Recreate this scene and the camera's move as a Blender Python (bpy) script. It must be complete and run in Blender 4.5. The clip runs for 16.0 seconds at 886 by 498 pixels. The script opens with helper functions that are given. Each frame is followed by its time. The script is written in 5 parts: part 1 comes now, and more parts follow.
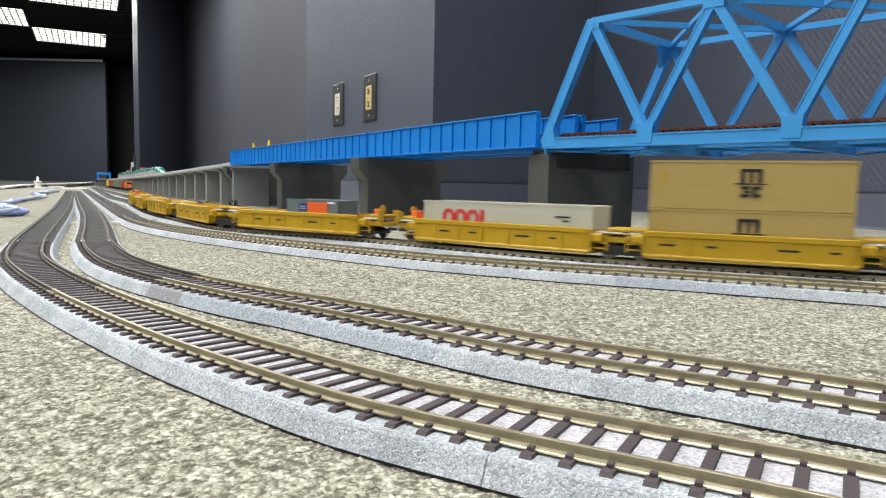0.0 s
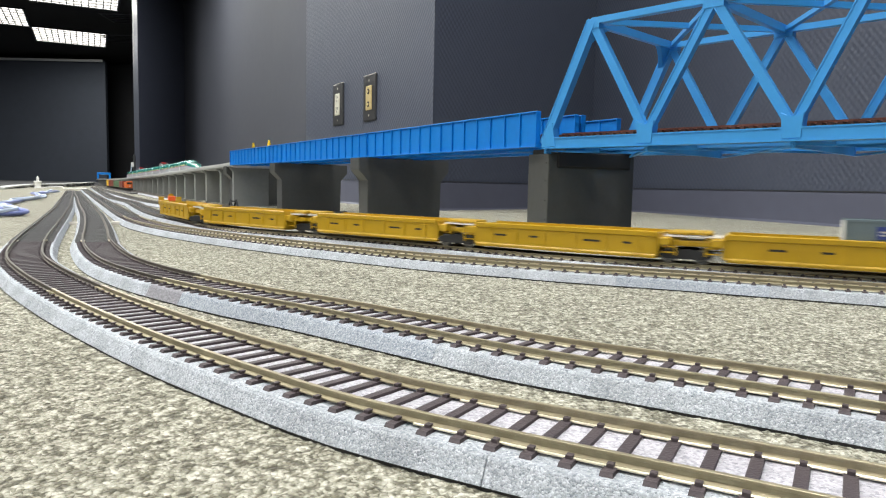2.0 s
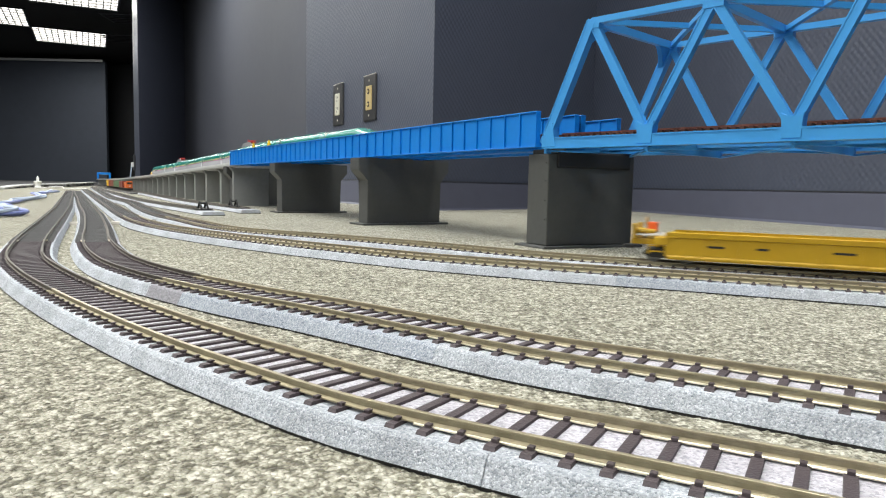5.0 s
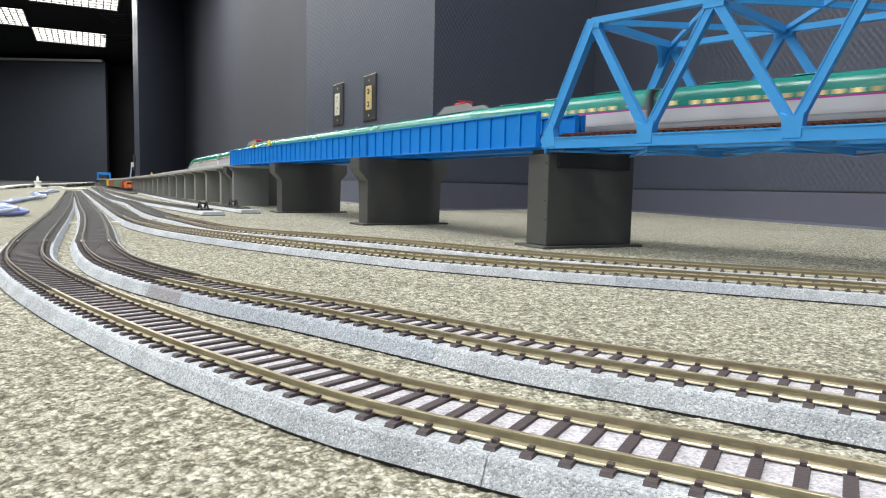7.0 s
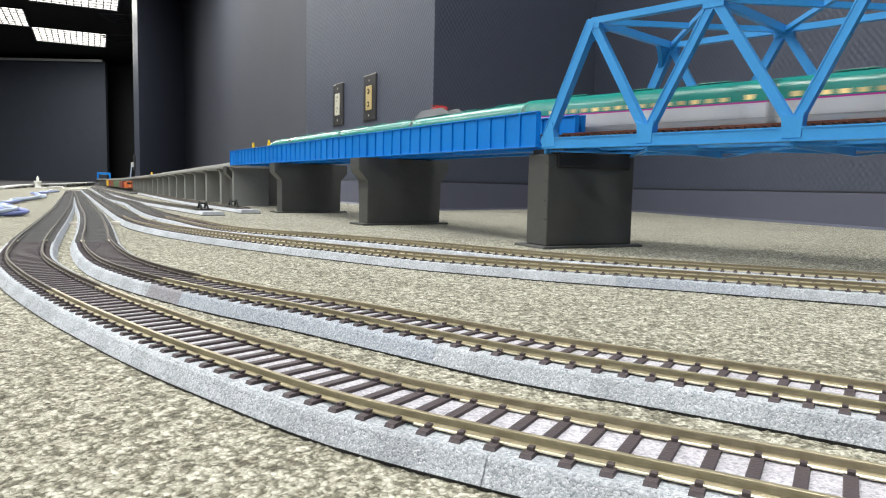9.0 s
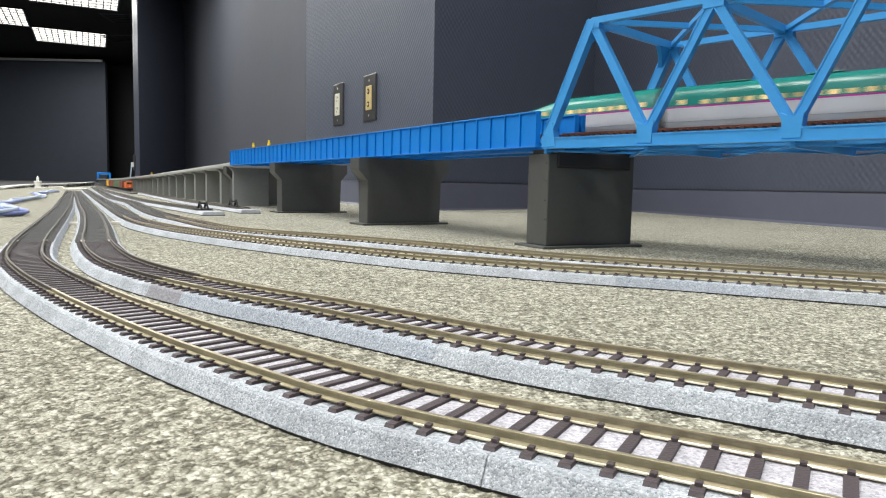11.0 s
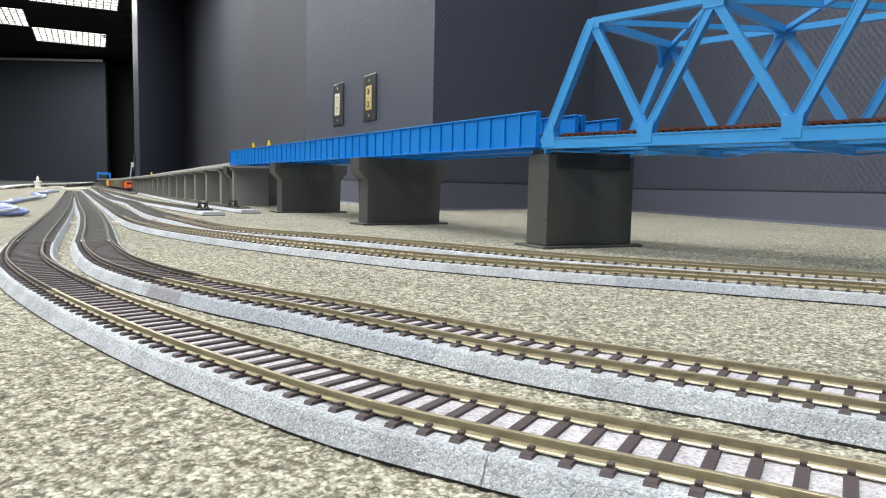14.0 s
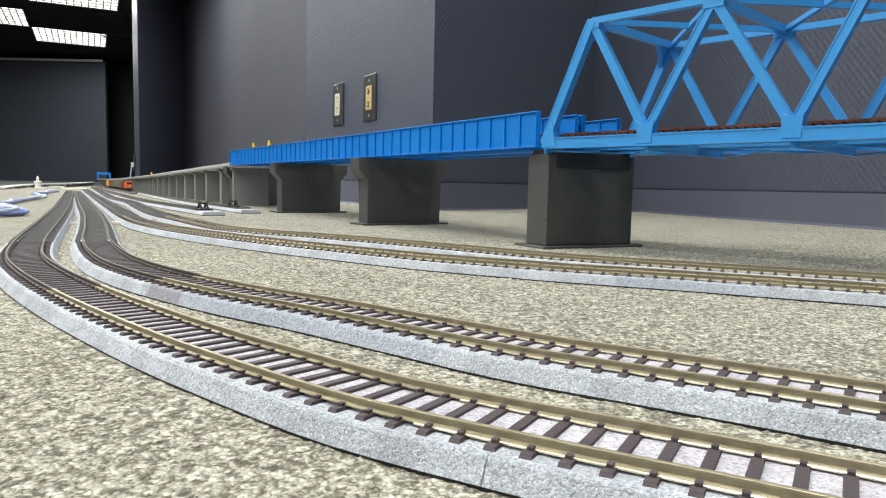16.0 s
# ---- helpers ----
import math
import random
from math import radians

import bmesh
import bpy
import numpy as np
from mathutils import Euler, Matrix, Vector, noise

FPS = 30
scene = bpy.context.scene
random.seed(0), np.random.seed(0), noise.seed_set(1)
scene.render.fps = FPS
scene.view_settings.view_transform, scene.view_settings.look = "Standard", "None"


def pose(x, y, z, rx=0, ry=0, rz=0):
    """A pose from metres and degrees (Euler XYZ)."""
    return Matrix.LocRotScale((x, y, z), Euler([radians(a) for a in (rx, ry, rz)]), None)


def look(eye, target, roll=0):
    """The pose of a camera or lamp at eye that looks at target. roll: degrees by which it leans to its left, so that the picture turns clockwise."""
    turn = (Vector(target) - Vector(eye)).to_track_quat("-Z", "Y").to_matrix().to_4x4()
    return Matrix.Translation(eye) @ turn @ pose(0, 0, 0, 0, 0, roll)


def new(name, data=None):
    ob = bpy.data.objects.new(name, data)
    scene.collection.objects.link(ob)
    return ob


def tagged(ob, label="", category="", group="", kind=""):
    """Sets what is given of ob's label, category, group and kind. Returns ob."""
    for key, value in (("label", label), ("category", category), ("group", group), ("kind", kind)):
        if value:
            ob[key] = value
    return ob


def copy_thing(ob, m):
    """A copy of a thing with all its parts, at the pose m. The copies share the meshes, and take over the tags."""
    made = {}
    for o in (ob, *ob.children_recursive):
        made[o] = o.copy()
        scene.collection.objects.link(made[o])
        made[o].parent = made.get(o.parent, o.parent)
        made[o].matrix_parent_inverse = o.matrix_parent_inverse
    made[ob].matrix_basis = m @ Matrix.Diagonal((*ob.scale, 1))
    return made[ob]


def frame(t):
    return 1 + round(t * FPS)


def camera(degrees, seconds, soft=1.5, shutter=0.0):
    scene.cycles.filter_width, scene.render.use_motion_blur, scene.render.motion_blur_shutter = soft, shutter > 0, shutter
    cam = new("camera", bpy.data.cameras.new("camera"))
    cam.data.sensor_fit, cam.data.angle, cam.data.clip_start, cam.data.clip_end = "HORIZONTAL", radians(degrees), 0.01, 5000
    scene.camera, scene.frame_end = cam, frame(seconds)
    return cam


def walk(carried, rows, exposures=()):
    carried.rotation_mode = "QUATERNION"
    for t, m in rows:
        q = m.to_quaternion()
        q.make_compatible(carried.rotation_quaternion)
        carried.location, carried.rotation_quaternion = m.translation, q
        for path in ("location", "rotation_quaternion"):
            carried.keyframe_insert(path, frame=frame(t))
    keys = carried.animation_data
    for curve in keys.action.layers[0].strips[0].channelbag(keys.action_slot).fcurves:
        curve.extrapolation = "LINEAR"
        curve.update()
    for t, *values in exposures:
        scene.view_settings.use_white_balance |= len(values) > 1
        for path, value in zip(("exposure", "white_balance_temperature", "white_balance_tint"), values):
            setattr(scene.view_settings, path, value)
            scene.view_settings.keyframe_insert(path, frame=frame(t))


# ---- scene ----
cam = camera(65.0, 16.0, soft=1.15, shutter=0.5)
EYE = Vector((0, 0, 0.0619))
VIEW = look(EYE, EYE + Vector((0, math.cos(0.08976), -math.sin(0.08976))), 1.203)
walk(cam, [(0, VIEW), (16.0, VIEW)], exposures=[(0, 0.0, 6500, 10), (16.0, 0.0, 6500, 10)])

# ---- light: ceiling troffers of the hall, no daylight ----
world = bpy.data.worlds.new("hall_air")
scene.world = world
world.use_nodes = True
world.node_tree.nodes["Background"].inputs[0].default_value = (0.5, 0.55, 0.65, 1)
world.node_tree.nodes["Background"].inputs[1].default_value = 0.02
CEIL = 2.56


# ---- materials ----
def mat(name, colour, rough=0.6, metal=0.0, var=0.12, scale=60.0, bump=0.0, bump_scale=400.0, spec=0.5, obj_var=0.0, coord="Object"):
    """A surface with broad tone variation, fine grain and fine relief."""
    m = bpy.data.materials.new(name)
    m.use_nodes = True
    nt = m.node_tree
    b = nt.nodes["Principled BSDF"]
    b.inputs["Roughness"].default_value, b.inputs["Metallic"].default_value = rough, metal
    b.inputs["Specular IOR Level"].default_value = spec
    tc = nt.nodes.new("ShaderNodeTexCoord")
    n1, n2 = nt.nodes.new("ShaderNodeTexNoise"), nt.nodes.new("ShaderNodeTexNoise")
    n1.inputs["Scale"].default_value, n2.inputs["Scale"].default_value = scale, scale * 9
    n1.inputs["Detail"].default_value = n2.inputs["Detail"].default_value = 3
    for n in (n1, n2):
        nt.links.new(tc.outputs[coord], n.inputs["Vector"])
    add = nt.nodes.new("ShaderNodeMath")
    nt.links.new(n1.outputs["Fac"], add.inputs[0])
    nt.links.new(n2.outputs["Fac"], add.inputs[1])
    last = add.outputs[0]
    if obj_var:
        oi = nt.nodes.new("ShaderNodeObjectInfo")
        ma = nt.nodes.new("ShaderNodeMath")
        ma.operation = "MULTIPLY_ADD"
        ma.inputs[1].default_value = obj_var
        nt.links.new(oi.outputs["Random"], ma.inputs[0])
        nt.links.new(last, ma.inputs[2])
        last = ma.outputs[0]
    ramp = nt.nodes.new("ShaderNodeMapRange")
    ramp.inputs[1].default_value, ramp.inputs[2].default_value = 0.55, 1.45 + obj_var
    ramp.inputs[3].default_value, ramp.inputs[4].default_value = 1 - var, 1 + var
    nt.links.new(last, ramp.inputs[0])
    mul = nt.nodes.new("ShaderNodeMix")
    mul.data_type, mul.blend_type = "RGBA", "MULTIPLY"
    mul.inputs[0].default_value = 1
    mul.inputs[6].default_value = (*colour, 1)
    nt.links.new(ramp.outputs[0], mul.inputs[7])
    nt.links.new(mul.outputs[2], b.inputs["Base Color"])
    rr = nt.nodes.new("ShaderNodeMapRange")
    rr.inputs[3].default_value, rr.inputs[4].default_value = max(rough - 0.08, 0.02), min(rough + 0.08, 1)
    nt.links.new(n1.outputs["Fac"], rr.inputs[0])
    nt.links.new(rr.outputs[0], b.inputs["Roughness"])
    if bump:
        n3 = nt.nodes.new("ShaderNodeTexNoise")
        n3.inputs["Scale"].default_value = bump_scale
        nt.links.new(tc.outputs[coord], n3.inputs["Vector"])
        bp = nt.nodes.new("ShaderNodeBump")
        bp.inputs["Strength"].default_value, bp.inputs["Distance"].default_value = bump, 0.001
        nt.links.new(n3.outputs["Fac"], bp.inputs["Height"])
        nt.links.new(bp.outputs[0], b.inputs["Normal"])
    return m


def speckle(name, stops, cell, rough=0.9, bump=0.6, dist=0.0008, broad=0.15, broad_scale=6.0, stretch=(1, 1, 1)):
    """Mottled granular surface: carpet pile, printed ballast."""
    m = bpy.data.materials.new(name)
    m.use_nodes = True
    nt = m.node_tree
    b = nt.nodes["Principled BSDF"]
    b.inputs["Roughness"].default_value, b.inputs["Specular IOR Level"].default_value = rough, 0.2
    geo = nt.nodes.new("ShaderNodeNewGeometry")
    mp = nt.nodes.new("ShaderNodeMapping")
    mp.inputs["Scale"].default_value = stretch
    nt.links.new(geo.outputs["Position"], mp.inputs["Vector"])
    v = nt.nodes.new("ShaderNodeTexVoronoi")
    v.inputs["Scale"].default_value = 1 / cell
    v.inputs["Randomness"].default_value = 1.0
    n = nt.nodes.new("ShaderNodeTexNoise")
    n.inputs["Scale"].default_value, n.inputs["Detail"].default_value = 0.55 / cell, 4
    n2 = nt.nodes.new("ShaderNodeTexNoise")
    n2.inputs["Scale"].default_value = broad_scale
    w = nt.nodes.new("ShaderNodeTexNoise")
    w.inputs["Scale"].default_value = 1.2 / cell
    wm = nt.nodes.new("ShaderNodeVectorMath")
    wm.operation = "MULTIPLY_ADD"
    wm.inputs[1].default_value = (cell * 1.2,) * 3
    nt.links.new(mp.outputs[0], w.inputs["Vector"])
    nt.links.new(w.outputs["Color"], wm.inputs[0])
    nt.links.new(mp.outputs[0], wm.inputs[2])
    nt.links.new(wm.outputs[0], v.inputs["Vector"])
    for k in (n, n2):
        nt.links.new(mp.outputs[0], k.inputs["Vector"])
    sep = nt.nodes.new("ShaderNodeSeparateColor")
    nt.links.new(v.outputs["Color"], sep.inputs[0])
    mixf = nt.nodes.new("ShaderNodeMath")
    mixf.operation = "MULTIPLY_ADD"
    mixf.inputs[1].default_value = 0.55
    nt.links.new(sep.outputs[0], mixf.inputs[0])
    half = nt.nodes.new("ShaderNodeMath")
    half.operation = "MULTIPLY"
    half.inputs[1].default_value = 0.5
    nt.links.new(n.outputs["Fac"], half.inputs[0])
    nt.links.new(half.outputs[0], mixf.inputs[2])
    cr = nt.nodes.new("ShaderNodeValToRGB")
    els = cr.color_ramp.elements
    els[0].position, els[0].color = stops[0][0], (*stops[0][1], 1)
    els[1].position, els[1].color = stops[-1][0], (*stops[-1][1], 1)
    for p, c in stops[1:-1]:
        els.new(p).color = (*c, 1)
    nt.links.new(mixf.outputs[0], cr.inputs[0])
    br = nt.nodes.new("ShaderNodeMapRange")
    br.inputs[1].default_value, br.inputs[2].default_value = 0.3, 0.7
    br.inputs[3].default_value, br.inputs[4].default_value = 1 - broad, 1 + broad
    nt.links.new(n2.outputs["Fac"], br.inputs[0])
    mul = nt.nodes.new("ShaderNodeMix")
    mul.data_type, mul.blend_type = "RGBA", "MULTIPLY"
    mul.inputs[0].default_value = 1
    nt.links.new(cr.outputs[0], mul.inputs[6])
    nt.links.new(br.outputs[0], mul.inputs[7])
    nt.links.new(mul.outputs[2], b.inputs["Base Color"])
    hs = nt.nodes.new("ShaderNodeMath")
    hs.operation = "SUBTRACT"
    nt.links.new(n.outputs["Fac"], hs.inputs[0])
    nt.links.new(v.outputs["Distance"], hs.inputs[1])
    bp = nt.nodes.new("ShaderNodeBump")
    bp.inputs["Strength"].default_value, bp.inputs["Distance"].default_value = bump, dist
    nt.links.new(hs.outputs[0], bp.inputs["Height"])
    nt.links.new(bp.outputs[0], b.inputs["Normal"])
    return m


def wall_paint(name, colour, across=0.0150, rise=0.0170):
    """Painted wallcovering with raised knots in staggered rows, along whatever wall it hangs on."""
    m = mat(name, colour, 0.50, var=0.07, scale=2.0, spec=0.45)
    nt = m.node_tree
    b = nt.nodes["Principled BSDF"]
    geo = nt.nodes.new("ShaderNodeNewGeometry")
    wob = nt.nodes.new("ShaderNodeTexNoise")
    wob.inputs["Scale"].default_value = 60.0
    nt.links.new(geo.outputs["Position"], wob.inputs["Vector"])
    along = nt.nodes.new("ShaderNodeVectorMath")
    along.operation = "CROSS_PRODUCT"
    nt.links.new(geo.outputs["Position"], along.inputs[0])
    nt.links.new(geo.outputs["True Normal"], along.inputs[1])
    sa, sp = nt.nodes.new("ShaderNodeSeparateXYZ"), nt.nodes.new("ShaderNodeSeparateXYZ")
    nt.links.new(along.outputs[0], sa.inputs[0])
    nt.links.new(geo.outputs["Position"], sp.inputs[0])

    def wave(socket, length):
        k = nt.nodes.new("ShaderNodeMath")
        k.operation = "MULTIPLY_ADD"
        k.inputs[1].default_value = 2 * math.pi / length
        nt.links.new(socket, k.inputs[0])
        nt.links.new(wob.outputs["Fac"], k.inputs[2])
        s = nt.nodes.new("ShaderNodeMath")
        s.operation = "SINE"
        nt.links.new(k.outputs[0], s.inputs[0])
        return s.outputs[0]

    knot = nt.nodes.new("ShaderNodeMath")
    knot.operation = "MULTIPLY"
    nt.links.new(wave(sa.outputs["Z"], across), knot.inputs[0])
    nt.links.new(wave(sp.outputs["Z"], rise), knot.inputs[1])
    rough = nt.nodes.new("ShaderNodeTexNoise")
    rough.inputs["Scale"].default_value = 110.0
    nt.links.new(geo.outputs["Position"], rough.inputs["Vector"])
    both = nt.nodes.new("ShaderNodeMath")
    both.operation = "ADD"
    nt.links.new(knot.outputs[0], both.inputs[0])
    nt.links.new(rough.outputs["Fac"], both.inputs[1])
    bp = nt.nodes.new("ShaderNodeBump")
    bp.inputs["Strength"].default_value, bp.inputs["Distance"].default_value = 0.32, 0.0012
    nt.links.new(both.outputs[0], bp.inputs["Height"])
    nt.links.new(bp.outputs[0], b.inputs["Normal"])
    return m


def carpet_pile():
    """Loop pile: fine tufts of mixed yarn, shade between them in the colour, soft mottling at two larger scales."""
    m = bpy.data.materials.new("carpet_pile")
    m.use_nodes = True
    nt = m.node_tree
    b = nt.nodes["Principled BSDF"]
    b.inputs["Roughness"].default_value, b.inputs["Specular IOR Level"].default_value = 0.95, 0.1
    b.inputs["Sheen Weight"].default_value, b.inputs["Sheen Roughness"].default_value = 0.15, 0.5
    geo = nt.nodes.new("ShaderNodeNewGeometry")

    def node(kind, scale, **kw):
        n = nt.nodes.new(kind)
        n.inputs["Scale"].default_value = scale
        for k, v in kw.items():
            n.inputs[k].default_value = v
        nt.links.new(geo.outputs["Position"], n.inputs["Vector"])
        return n

    def math_node(op, a, c, d=None):
        n = nt.nodes.new("ShaderNodeMath")
        n.operation = op
        for i, v in enumerate((a, c, d)):
            if v is None:
                continue
            if isinstance(v, (int, float)):
                n.inputs[i].default_value = v
            else:
                nt.links.new(v, n.inputs[i])
        return n.outputs[0]

    warp = node("ShaderNodeTexNoise", 500.0, Detail=1.0)
    wm = nt.nodes.new("ShaderNodeVectorMath")
    wm.operation = "MULTIPLY_ADD"
    wm.inputs[1].default_value = (0.0012,) * 3
    nt.links.new(warp.outputs["Color"], wm.inputs[0])
    nt.links.new(geo.outputs["Position"], wm.inputs[2])
    tuft = nt.nodes.new("ShaderNodeTexVoronoi")
    tuft.inputs["Scale"].default_value = 880.0
    nt.links.new(wm.outputs[0], tuft.inputs["Vector"])
    sep = nt.nodes.new("ShaderNodeSeparateColor")
    nt.links.new(tuft.outputs["Color"], sep.inputs[0])
    clump = node("ShaderNodeTexNoise", 300.0, Detail=2.0)
    worm = node("ShaderNodeTexNoise", 210.0, Detail=1.0, Distortion=1.6)
    broad = node("ShaderNodeTexNoise", 7.0, Detail=3.0)
    fibre = node("ShaderNodeTexNoise", 3200.0, Detail=2.0)
    v = math_node("MULTIPLY_ADD", sep.outputs[0], 0.28, math_node("MULTIPLY", clump.outputs["Fac"], 0.62))
    v = math_node("MULTIPLY_ADD", fibre.outputs["Fac"], 0.22, v)
    # Colour darkens away from each tuft's middle: painted shade between tufts.
    v = math_node("MULTIPLY_ADD", tuft.outputs["Distance"], -0.26, v)
    v = math_node("MULTIPLY_ADD", worm.outputs["Fac"], 0.75, math_node("ADD", v, -0.36))
    v = math_node("MULTIPLY_ADD", broad.outputs["Fac"], 0.14, v)
    cr = nt.nodes.new("ShaderNodeValToRGB")
    els = cr.color_ramp.elements
    els[0].position, els[0].color = 0.24, (0.085, 0.078, 0.058, 1)
    els[1].position, els[1].color = 0.82, (0.68, 0.66, 0.58, 1)
    els.new(0.42).color = (0.165, 0.155, 0.115, 1)
    els.new(0.53).color = (0.31, 0.295, 0.232, 1)
    els.new(0.66).color = (0.465, 0.45, 0.375, 1)
    nt.links.new(v, cr.inputs[0])
    nt.links.new(cr.outputs[0], b.inputs["Base Color"])
    h = math_node("MULTIPLY_ADD", tuft.outputs["Distance"], -1.0, math_node("MULTIPLY", clump.outputs["Fac"], 0.8))
    bp = nt.nodes.new("ShaderNodeBump")
    bp.inputs["Strength"].default_value, bp.inputs["Distance"].default_value = 0.7, 0.0010
    nt.links.new(h, bp.inputs["Height"])
    nt.links.new(bp.outputs[0], b.inputs["Normal"])
    return m


def glow(name, colour, strength):
    m = bpy.data.materials.new(name)
    m.use_nodes = True
    b = m.node_tree.nodes["Principled BSDF"]
    b.inputs["Base Color"].default_value = (*colour, 1)
    b.inputs["Emission Color"].default_value = (*colour, 1)
    b.inputs["Emission Strength"].default_value = strength
    return m


CARPET = carpet_pile()
BALLAST = speckle("printed_ballast", [(0.15, (0.17, 0.19, 0.22)), (0.38, (0.36, 0.385, 0.425)), (0.65, (0.47, 0.495, 0.54)), (0.9, (0.70, 0.72, 0.76))], 0.00045, rough=0.8, bump=0.7, dist=0.0003, broad=0.16, broad_scale=55)
BALLAST_GREY = speckle("printed_ballast_grey", [(0.15, (0.15, 0.15, 0.17)), (0.5, (0.26, 0.255, 0.28)), (0.9, (0.38, 0.37, 0.40))], 0.00045, rough=0.8, bump=0.6, dist=0.0003)
BALLAST_COOL = speckle("printed_ballast_cool", [(0.15, (0.14, 0.17, 0.21)), (0.4, (0.31, 0.34, 0.40)), (0.65, (0.40, 0.43, 0.48)), (0.9, (0.62, 0.65, 0.70))], 0.00048, rough=0.8, bump=0.6, dist=0.0003)
WHITE_BED = speckle("pale_roadbed", [(0.2, (0.36, 0.38, 0.42)), (0.8, (0.56, 0.58, 0.63))], 0.0012, rough=0.75, bump=0.3, dist=0.0003)
BED_TOP = speckle("roadbed_top", [(0.15, (0.27, 0.26, 0.30)), (0.5, (0.46, 0.445, 0.49)), (0.9, (0.62, 0.60, 0.65))], 0.0006, rough=0.85, bump=0.4, dist=0.0003, broad=0.12, broad_scale=90)
BED_DARK = mat("roadbed_dark", (0.10, 0.098, 0.10), 0.75, var=0.25, scale=40, bump=0.3, bump_scale=500)
TIE = mat("tie_plastic", (0.070, 0.054, 0.060), 0.6, var=0.25, scale=150, bump=0.3, bump_scale=1500, obj_var=0.3)
RAIL_OLD = mat("tarnished_rail", (0.085, 0.072, 0.056), 0.6, 0.2, var=0.2, scale=60)
RAIL = mat("nickel_silver_rail", (0.36, 0.315, 0.21), 0.42, 0.5, var=0.18, scale=60)
RAIL_GLINT = mat("rail_foot_glint", (0.80, 0.74, 0.57), 0.30, 0.7, var=0.08, scale=80)
WALL = wall_paint("blue_grey_wallcovering", (0.068, 0.078, 0.113))
WALL_SHADED = mat("smooth_wall_shaded", (0.056, 0.060, 0.078), 0.7, var=0.08, scale=1.5)
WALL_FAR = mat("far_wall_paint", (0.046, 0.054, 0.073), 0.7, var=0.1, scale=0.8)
BASE = mat("rubber_baseboard", (0.10, 0.105, 0.15), 0.5, var=0.08, scale=3)
CEILING = mat("dark_ceiling_tile", (0.035, 0.034, 0.03), 0.9, var=0.15, scale=2)
DARK = mat("near_black", (0.012, 0.012, 0.014), 0.8, var=0.2, scale=2)
BLUE = mat("blue_girder_plastic", (0.001, 0.185, 0.62), 0.45, var=0.06, scale=25, bump=0.05, spec=0.3)
SKYBLUE = mat("light_blue_truss_plastic", (0.045, 0.30, 0.69), 0.42, var=0.05, scale=25, bump=0.08, bump_scale=250, spec=0.4)
PIER = mat("dark_grey_pier_plastic", (0.072, 0.074, 0.072), 0.42, var=0.12, scale=18, bump=0.08, bump_scale=180)
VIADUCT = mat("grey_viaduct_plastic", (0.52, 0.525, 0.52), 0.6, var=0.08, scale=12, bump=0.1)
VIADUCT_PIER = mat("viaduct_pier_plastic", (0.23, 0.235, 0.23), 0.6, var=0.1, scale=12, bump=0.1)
BROWN_TIE = mat("brown_bridge_tie", (0.07, 0.022, 0.015), 0.6, var=0.2, scale=80)
BROWN_RAIL = mat("brown_rail", (0.17, 0.055, 0.034), 0.5, 0.2, var=0.2, scale=60)
YELLOW = mat("yellow_car_paint", (0.50, 0.305, 0.010), 0.4, var=0.08, scale=30, obj_var=0.2)
YELLOW_DK = mat("yellow_rail_paint", (0.47, 0.285, 0.012), 0.45, var=0.1, scale=40)
BLACK = mat("black_plastic", (0.015, 0.015, 0.016), 0.55, var=0.2, scale=60)
STEEL = mat("wheel_steel", (0.25, 0.24, 0.22), 0.4, 0.8, var=0.15, scale=60)
GRATE = mat("walkway_grating", (0.62, 0.58, 0.52), 0.5, var=0.15, scale=60)
ORANGE = mat("orange_paint", (0.75, 0.12, 0.02), 0.45, var=0.1, scale=40)
TAN = mat("tan_container_paint", (0.41, 0.30, 0.098), 0.5, var=0.06, scale=20)
CREAM = mat("pale_container_paint", (0.47, 0.46, 0.385), 0.5, var=0.05, scale=20)
SLATE = mat("slate_container_paint", (0.13, 0.17, 0.19), 0.5, var=0.06, scale=20)
INK = mat("black_print", (0.012, 0.012, 0.015), 0.6)
RED = mat("red_print", (0.55, 0.03, 0.03), 0.5)
NAVY = mat("navy_print", (0.03, 0.05, 0.22), 0.5)
WHITE = mat("white_plastic", (0.80, 0.80, 0.78), 0.45, var=0.04, scale=30)
GREEN = mat("green_train_paint", (0.015, 0.22, 0.185), 0.26, var=0.03, scale=10)
PINK = mat("magenta_stripe_paint", (0.42, 0.02, 0.26), 0.3, var=0.03, scale=10)
PEARL = mat("pearl_white_train_paint", (0.55, 0.56, 0.60), 0.25, var=0.03, scale=10)
TRAIN_GREY = mat("grey_underframe", (0.26, 0.26, 0.27), 0.5, var=0.08, scale=20)
WINDOW_LIT = glow("lit_train_window", (1.0, 0.74, 0.30), 0.5)
_nt = WINDOW_LIT.node_tree
_oi, _mr = _nt.nodes.new("ShaderNodeObjectInfo"), _nt.nodes.new("ShaderNodeMapRange")
_mr.inputs[3].default_value, _mr.inputs[4].default_value = 0.2, 0.95
_nt.links.new(_oi.outputs["Random"], _mr.inputs[0])
_nt.links.new(_mr.outputs[0], _nt.nodes["Principled BSDF"].inputs["Emission Strength"])
_nt.nodes["Principled BSDF"].inputs["Base Color"].default_value = (0.25, 0.2, 0.1, 1)
WINDOW_DARK = mat("dark_train_window", (0.02, 0.03, 0.03), 0.15)
TROFFER = glow("fluorescent_diffuser", (1.0, 0.97, 0.90), 2.2)
PLATE = mat("steel_wall_plate", (0.085, 0.085, 0.09), 0.35, 0.6, var=0.06, scale=20)
